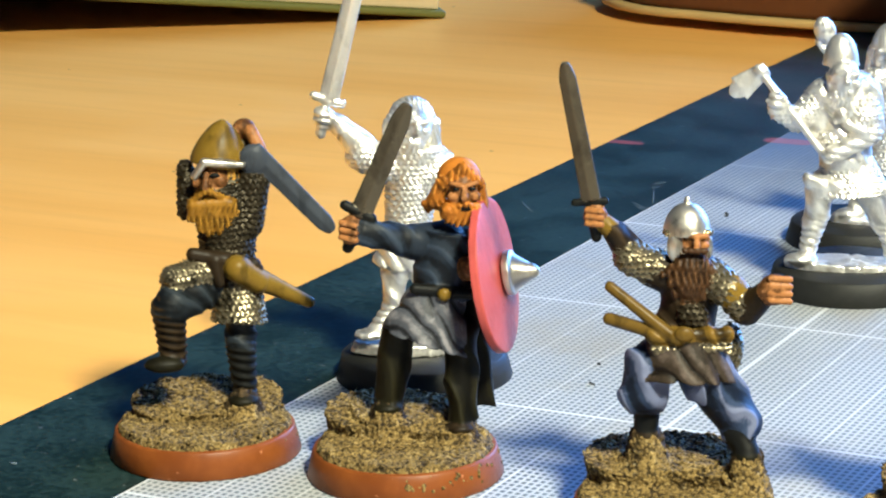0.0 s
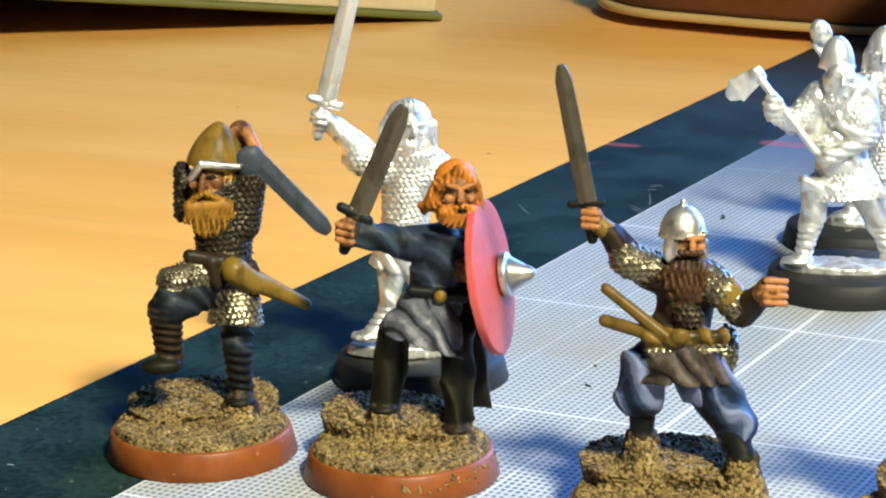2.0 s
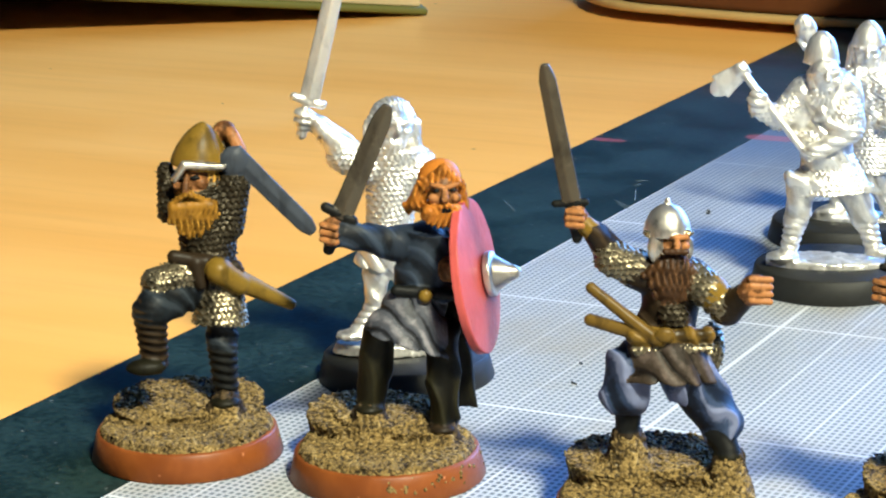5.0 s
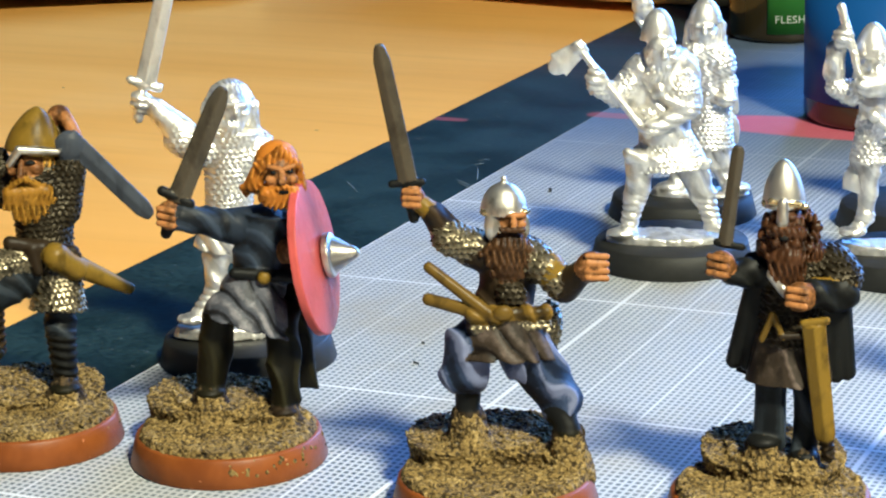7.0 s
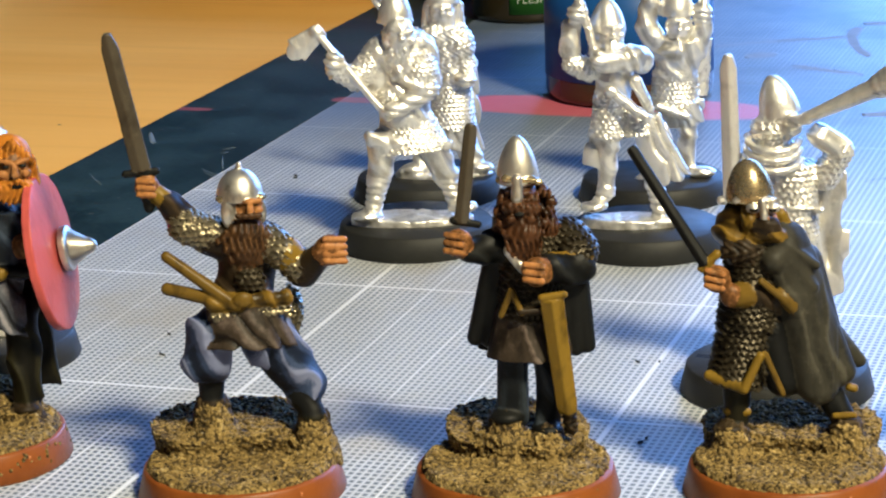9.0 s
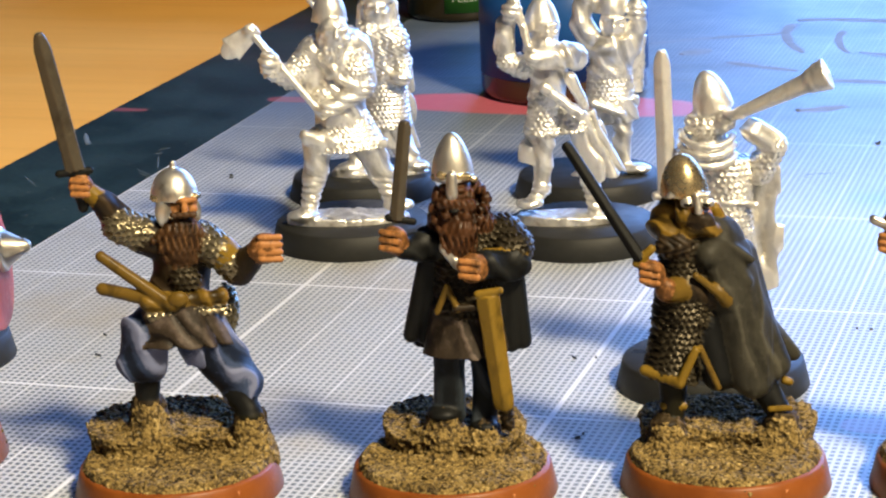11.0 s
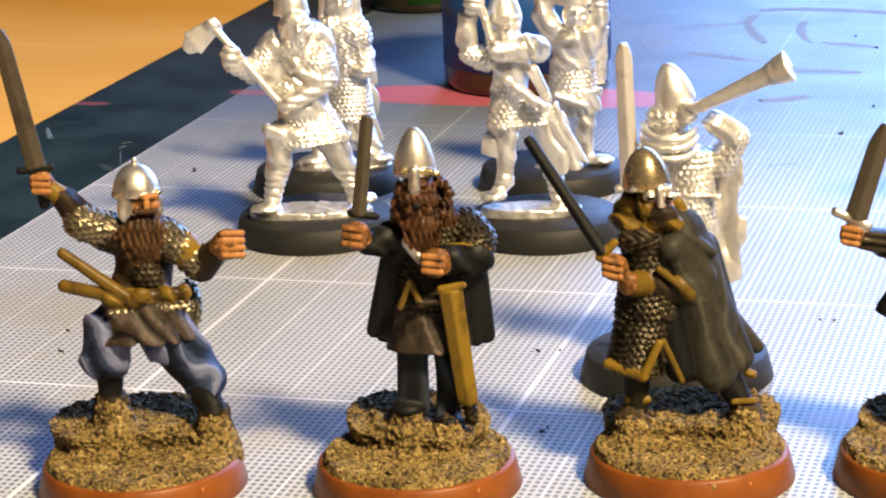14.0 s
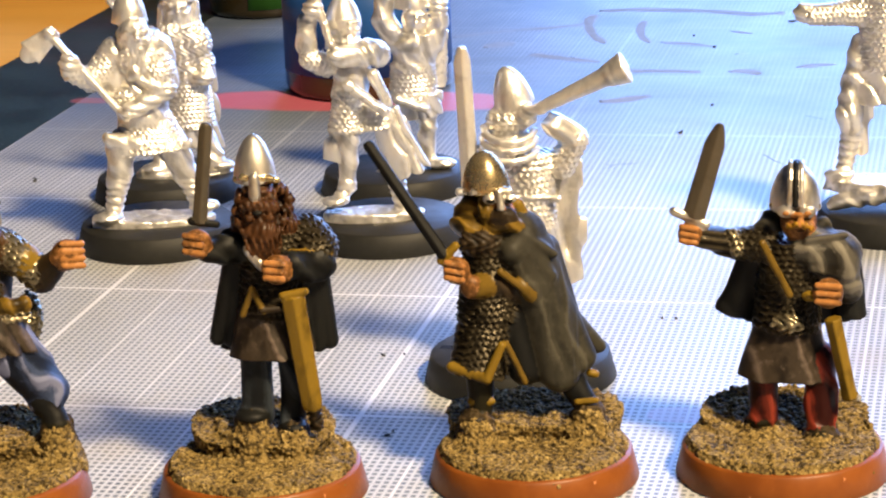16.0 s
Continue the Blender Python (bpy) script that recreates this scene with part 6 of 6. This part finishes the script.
def bare_horn_blower():
    s = Clay(0.2)
    s.blade((-5.56, -1, 24.85), (-6.1, -1, 44.03), 2.37, 1.50, "pewter", point=0.8, end=0.3)
    s.cap((-6.97, -1, 25.26), (-4.12, -1, 25.33), 0.57, 0.57, "pewter", "cast", k=0.1)
    s.dome((0.43, -0, 36.07), 2.58, 5.23, "pewter", cone=0.2, tilt=14)
    s.ell((-0.6, -0.8, 34.4), (2.73, 1.87, 2.01), "pewter", "mail")
    s.ell((1.66, -1.8, 35.09), (1.44, 1.15, 1.44), "pewter", "cast")
    s.cap((1.94, -3, 35.73), (3.56, -4, 36.5), 0.86, 0.79, "pewter", "wrap")
    s.cap((3.34, -4, 36.43), (12.43, -5, 40.74), 0.72, 1.29, "pewter", k=0.1)
    s.cap((12.43, -5, 40.74), (12.99, -5, 41.01), 1.58, 1.72, "pewter", k=0.05)
    s.skirt((12.85, -5, 40.94), (14.23, -5.2, 41.58), 1.72, 2.08, "pewter")
    s.ell((-0.54, 0.2, 31.23), (3.3, 2.3, 2.3), "pewter", "cast")
    s.cap((2.94, -1.5, 30.63), (2.41, -2.77, 30.17), 0.47, 0.47, "pewter", k=0.05)
    s.cap((2.41, -2.77, 30.17), (1.3, -3.72, 29.85), 0.47, 0.47, "pewter", k=0.05)
    s.cap((1.3, -3.72, 29.85), (-0.18, -4.18, 29.73), 0.47, 0.47, "pewter", k=0.05)
    s.cap((-0.18, -4.18, 29.73), (-1.74, -4.04, 29.83), 0.47, 0.47, "pewter", k=0.05)
    s.cap((-1.74, -4.04, 29.83), (-3.06, -3.33, 30.13), 0.47, 0.47, "pewter", k=0.05)
    s.cap((-3.06, -3.33, 30.13), (-3.9, -2.2, 30.58), 0.47, 0.47, "pewter", k=0.05)
    s.cap((-3.9, -2.2, 30.58), (-4.07, -0.88, 31.09), 0.47, 0.47, "pewter", k=0.05)
    s.cap((2.83, -1.5, 31.95), (2.32, -2.77, 31.49), 0.47, 0.47, "pewter", k=0.05)
    s.cap((2.32, -2.77, 31.49), (1.25, -3.72, 31.16), 0.47, 0.47, "pewter", k=0.05)
    s.cap((1.25, -3.72, 31.16), (-0.17, -4.18, 31.04), 0.47, 0.47, "pewter", k=0.05)
    s.cap((-0.17, -4.18, 31.04), (-1.66, -4.04, 31.13), 0.47, 0.47, "pewter", k=0.05)
    s.cap((-1.66, -4.04, 31.13), (-2.93, -3.33, 31.44), 0.47, 0.47, "pewter", k=0.05)
    s.cap((-2.93, -3.33, 31.44), (-3.73, -2.2, 31.89), 0.47, 0.47, "pewter", k=0.05)
    s.cap((-3.73, -2.2, 31.89), (-3.89, -0.88, 32.4), 0.47, 0.47, "pewter", k=0.05)
    s.cap((2.72, -1.5, 33.12), (2.23, -2.77, 32.65), 0.47, 0.47, "pewter", k=0.05)
    s.cap((2.23, -2.77, 32.65), (1.21, -3.72, 32.32), 0.47, 0.47, "pewter", k=0.05)
    s.cap((1.21, -3.72, 32.32), (-0.15, -4.18, 32.2), 0.47, 0.47, "pewter", k=0.05)
    s.cap((-0.15, -4.18, 32.2), (-1.58, -4.04, 32.29), 0.47, 0.47, "pewter", k=0.05)
    s.cap((-1.58, -4.04, 32.29), (-2.8, -3.33, 32.59), 0.47, 0.47, "pewter", k=0.05)
    s.cap((-2.8, -3.33, 32.59), (-3.56, -2.2, 33.05), 0.47, 0.47, "pewter", k=0.05)
    s.cap((-3.56, -2.2, 33.05), (-3.72, -0.88, 33.56), 0.47, 0.47, "pewter", k=0.05)
    s.cap((5.28, -2, 33.79), (7.79, -1, 32), 1.65, 1.58, "pewter", "drape")
    s.cap((7.92, -1, 31.56), (5.9, -0, 28.15), 1.58, 1.87, "pewter", "mail")
    s.skirt((1.69, -0, 29.89), (2.01, -0, 19.9), 3.30, 3.30, "pewter", "mail", flat=0.85)
    s.skirt((7.08, 2, 28.1), (7.62, 3, 11.88), 1.22, 1.22, "pewter", "crease", flat=0.5)
    s.skirt((3.81, 3, 27.57), (4.2, 4, 13.04), 3.30, 4.02, "pewter", "crease", flat=0.35)
    s.skirt((1.81, -0, 20.65), (1.87, -0, 14.3), 3.44, 4.31, "pewter", "pleat", flat=0.75)
    s.cap((-1.3, -2.5, 24.76), (5.41, -2.5, 24.42), 0.43, 0.43, "pewter", "cast", k=0.1)
    s.cap((0.24, -0, 15.09), (-0.66, -0, 5.3), 1.79, 1.29, "pewter", "drape")
    s.cap((3.6, -0, 15), (4.31, -0, 5.17), 1.79, 1.29, "pewter", "drape")
    s.ell((-1.11, -2, 5.05), (1.87, 1.29, 0.79), "pewter", "cast")
    s.ell((4.62, -2, 4.9), (1.87, 1.29, 0.79), "pewter", "cast")
    root = stand("metal_figurine", 17.8, 42.8, 10.8, 0.985, "bare silver metal figurine blowing a horn, sword upright, black base", group="bare metal figurines")
    black_base(root, -12)
    s.build("figure", root, label="")


bare_horn_blower()


def bare_archer():
    s = Clay(0.2)
    s.ell((-13.92, -2, 33.96), (1.55, 1.22, 1.39), "pewter", "wrap")
    s.cap((-12.55, -2, 33.6), (-6.49, -1, 33.74), 1.55, 1.96, "pewter", "mail")
    s.skirt((-1.62, -0, 36.07), (-1.76, -0, 24.8), 3.92, 4.08, "pewter", "mail", flat=0.85)
    s.cap((-4.88, -0, 34.07), (1.58, -0, 33.92), 2.77, 2.77, "pewter", "mail")
    s.dome((-1.58, -0, 39.38), 2.69, 4.67, "pewter", cone=0.2)
    s.ell((-1.44, -1, 37.92), (2.12, 2.12, 2.65), "pewter", "cast")
    s.cap((-2.71, -2.82, 39.01), (-1.42, -3.25, 38.89), 0.36, 0.32, "pewter", "cast", k=0.15)
    s.cap((-0.14, -2.82, 38.94), (-1.42, -3.25, 38.89), 0.36, 0.32, "pewter", "cast", k=0.15)
    s.cap((-1.43, -3.08, 38.81), (-1.44, -3.76, 37.97), 0.28, 0.49, "pewter", "cast", k=0.15)
    s.ell((-2.26, -2.82, 38.53), (0.47, 0.25, 0.19), "pewter", "cast", k=0.05)
    s.ell((-2.52, -2.44, 37.64), (0.64, 0.51, 0.51), "pewter", "cast", k=0.12)
    s.ell((-0.6, -2.82, 38.49), (0.47, 0.25, 0.19), "pewter", "cast", k=0.05)
    s.ell((-0.36, -2.44, 37.59), (0.64, 0.51, 0.51), "pewter", "cast", k=0.12)
    s.skirt((-1.75, -0, 25.64), (-1.82, -0, 19.99), 4.08, 5.06, "pewter", "fold", flat=0.75)
    s.cap((-5.61, -0, 28.66), (-7.05, -1, 18.81), 1.55, 2.04, "pewter", "drape")
    s.cap((-7.13, -2, 18.21), (-6.74, -2, 16.94), 1.96, 1.71, "pewter", "fold")
    s.skirt((-5.21, -0, 22.34), (-5.2, -0, 11.88), 1.31, 1.31, "pewter", "crease", flat=0.6)
    s.cap((-6.77, -1, 15.84), (-7.68, -1, 9.87), 1.63, 1.22, "pewter", "wrap")
    s.ell((-8.5, -2, 9.04), (2.29, 1.47, 0.98), "pewter", "cast")
    s.cap((1.44, -0, 20.1), (3.78, -0, 9), 2.29, 1.63, "pewter", "drape")
    s.ell((4.57, -2, 8.5), (2.29, 1.63, 0.98), "pewter", "cast")
    s.cap((3.16, -0, 30.97), (5.54, -0, 25.91), 2.12, 1.80, "pewter", "mail")
    s.skirt((-1.96, -1, 8.07), (-1.98, -1, 6.44), 8.55, 8.81, "pewter", "cast", flat=0.42)
    s.cap((-9.35, -4, 4.97), (1.28, -5, 7.41), 1.06, 1.63, "pewter", "drape")
    root = stand("metal_figurine", 62.3, 116.7, 2.0, 0.995, "bare silver metal figurine in mail, arm outstretched, black base", group="bare metal figurines")
    black_base(root)
    s.build("figure", root, label="")


bare_archer()


# ---- dried paint, cuts, crumbs and lint on the mat ----
MARK_PAINT = {
    "stain": plain("dried_brown_paint", (0.15, 0.155, 0.175), 0.6, (0.27, 0.30, 0.37), 210.0),
    "scratch": plain("dark_cut", (0.03, 0.04, 0.05), 0.7),
    "speck": plain("dark_crumb", (0.045, 0.05, 0.065), 0.7),
    "lint": plain("pale_lint", (0.13, 0.16, 0.19), 0.9),
}
MARKS = (
    ("stain", 3.5, ((-37.8, 265.1), (-31.2, 270.1), (-24.4, 273.9), (-17.0, 277.2), (-10.7, 280.5),)),
    ("stain", 3, ((-10.9, 291.8), (-10.8, 281.2), (-8.3, 270.2), (-3.7, 259.0),)),
    ("stain", 2.7, ((1.5, 284.9), (1.6, 274.6), (3.5, 265.4), (5.8, 259.9),)),
    ("stain", 6.1, ((-10.5, 296.0), (-3.1, 298.0), (7.5, 297.1), (15.0, 296.0), (24.2, 291.9), (31.6, 293.3),)),
    ("stain", 3, ((8.1, 260.5), (13.7, 258.8), (19.3, 256.5),)),
    ("stain", 5.4, ((-28.7, 254.0), (-25.7, 257.6), (-23.1, 260.1),)),
    ("stain", 4.1, ((-17.4, 247.5), (-12.7, 244.7), (-4.3, 240.9), (-1.8, 239.8),)),
    ("stain", 4.3, ((5.0, 231.1), (11.8, 231.3), (19.8, 230.4),)),
    ("stain", 3, ((21.7, 273.0), (24.0, 271.2), (26.3, 269.9),)),
    ("stain", 2.7, ((24.8, 248.3), (27.6, 249.0),)),
    ("stain", 4.6, ((25.4, 230.5), (28.6, 232.2), (31.7, 228.5),)),
    ("stain", 4.1, ((38.4, 235.1), (41.6, 237.4), (46.0, 238.6),)),
    ("stain", 5.4, ((3.6, 203.1), (7.7, 204.3), (12.6, 208.4),)),
    ("scratch", 0.5, ((12.6, 153.3), (14.8, 154.7), (17.8, 155.6),)),
    ("scratch", 0.4, ((12.3, 151.8), (14.2, 152.2),)),
    ("scratch", 0.4, ((38.0, 163.5), (40.4, 158.4), (42.0, 156.5),)),
    ("scratch", 0.4, ((43.2, 192.7), (47.1, 189.7),)),
    ("scratch", 1, ((-8.6, 244.7), (-6.9, 243.0),)),
    ("speck", 1, ((21.6, 177.9), (22.4, 177.9),)),
    ("speck", 2.2, ((33.1, 283.3), (34.5, 284.0),)),
    ("speck", 1.2, ((19.6, 255.3), (20.3, 255.3),)),
    ("speck", 1.2, ((14.0, 267.3), (14.5, 267.3),)),
    ("speck", 0.8, ((25.1, 200.5), (25.6, 200.5),)),
    ("speck", 0.5, ((32.6, 68.5), (32.8, 68.7),)),
    ("speck", 0.5, ((34.4, 68.6), (34.8, 68.6),)),
    ("speck", 0.9, ((5.5, 19.1), (6.0, 19.6),)),
    ("speck", 0.4, ((6.0, 20.8), (6.2, 21.0),)),
    ("speck", 0.7, ((-85.5, 138.9), (-84.7, 138.2),)),
    ("speck", 0.7, ((-84.9, 137.0), (-84.2, 136.9),)),
    ("speck", 0.5, ((-2.3, 49.7), (-1.6, 49.1),)),
    ("speck", 0.5, ((0.7, 50.0), (1.0, 50.0),)),
    ("speck", 0.6, ((-68.9, 47.9), (-68.3, 47.6),)),
    ("speck", 0.6, ((-66.2, 39.2), (-65.1, 38.6),)),
    ("speck", 1, ((22.0, 178.9), (22.4, 179.0),)),
    ("lint", 1.3, ((-125.6, 166.3), (-121.3, 158.1), (-121.2, 159.1),)),
    ("lint", 0.5, ((-105.3, 152.4), (-104.2, 153.7),)),
    ("lint", 0.3, ((-102.4, 138.1), (-98.5, 134.9),)),
    ("lint", 0.3, ((-100.3, 141.6), (-103.8, 150.0),)),
    ("lint", 0.8, ((-119.7, 16.9), (-119.1, 16.9),)),
    ("lint", 0.9, ((-118.6, -21.0), (-117.6, -20.9),)),
    ("lint", 0.5, ((-114.2, 52.6), (-113.5, 52.6),)),
    ("lint", 0.5, ((-88.1, 218.7), (-87.1, 218.5),)),
    ("lint", 0.25, ((-122.0, 132.8), (-116.7, 126.3),)),
    ("lint", 0.5, ((-106.0, 155.6), (-104.5, 157.2),)),
    ("lint", 0.3, ((-103.8, 140.5), (-99.4, 136.7),)),
    ("lint", 0.5, ((-127.9, 3.9), (-127.3, 3.9),)),
)


def ribbon(points, width, height, seed):
    """A thin raised stroke of uneven width along a line on the mat."""
    bm = bmesh.new()
    dense = []
    for p, q in zip(points, points[1:]):
        n = max(2, int(math.hypot(q[0] - p[0], q[1] - p[1]) / 0.8))
        dense += [(p[0] + (q[0] - p[0]) * i / n, p[1] + (q[1] - p[1]) * i / n) for i in range(n)]
    dense.append(points[-1])
    rows = []
    for i, (x, y) in enumerate(dense):
        a, b = dense[max(i - 1, 0)], dense[min(i + 1, len(dense) - 1)]
        d = Vector((b[0] - a[0], b[1] - a[1])).normalized()
        end = math.sqrt(min(1.0, (min(i, len(dense) - 1 - i) + 0.35) / 3.0))
        w = width * 0.5 * end * (0.75 + 0.6 * noise.noise(Vector((x * 0.5, y * 0.5, seed))))
        rows.append([bm.verts.new(((x - d.y * w * s) * MM, (y + d.x * w * s) * MM, z * MM)) for s, z in ((-1, 0.004), (-0.6, height), (0.6, height), (1, 0.004))])
    for p, q in zip(rows, rows[1:]):
        for i in range(3):
            bm.faces.new((p[i], q[i], q[i + 1], p[i + 1]))
    bm.faces.new(rows[0])
    bm.faces.new(rows[-1])
    bmesh.ops.recalc_face_normals(bm, faces=bm.faces[:])
    return bm


def all_marks():
    words = {"stain": ("paint_stains", "faint dried grey-brown paint strokes on the cutting mat"), "scratch": ("cut_marks", "dark knife cuts in the cutting mat"), "speck": ("crumbs", "dark crumbs scattered on the cutting mat"), "lint": ("lint", "pale lint and fluff on the cutting mat")}
    tall = {"stain": 0.02, "scratch": 0.015, "speck": 0.3, "lint": 0.06}
    for kind, (name, label) in words.items():
        joined = bmesh.new()
        for i, (k, width, points) in enumerate(MARKS):
            if k != kind:
                continue
            one = ribbon(points, width, tall[kind], i)
            me = bpy.data.meshes.new("one")
            one.to_mesh(me)
            one.free()
            joined.from_mesh(me)
            bpy.data.meshes.remove(me)
        tagged(mesh_object(name, joined, MARK_PAINT[kind]), label, "marks", kind="stuff")


all_marks()
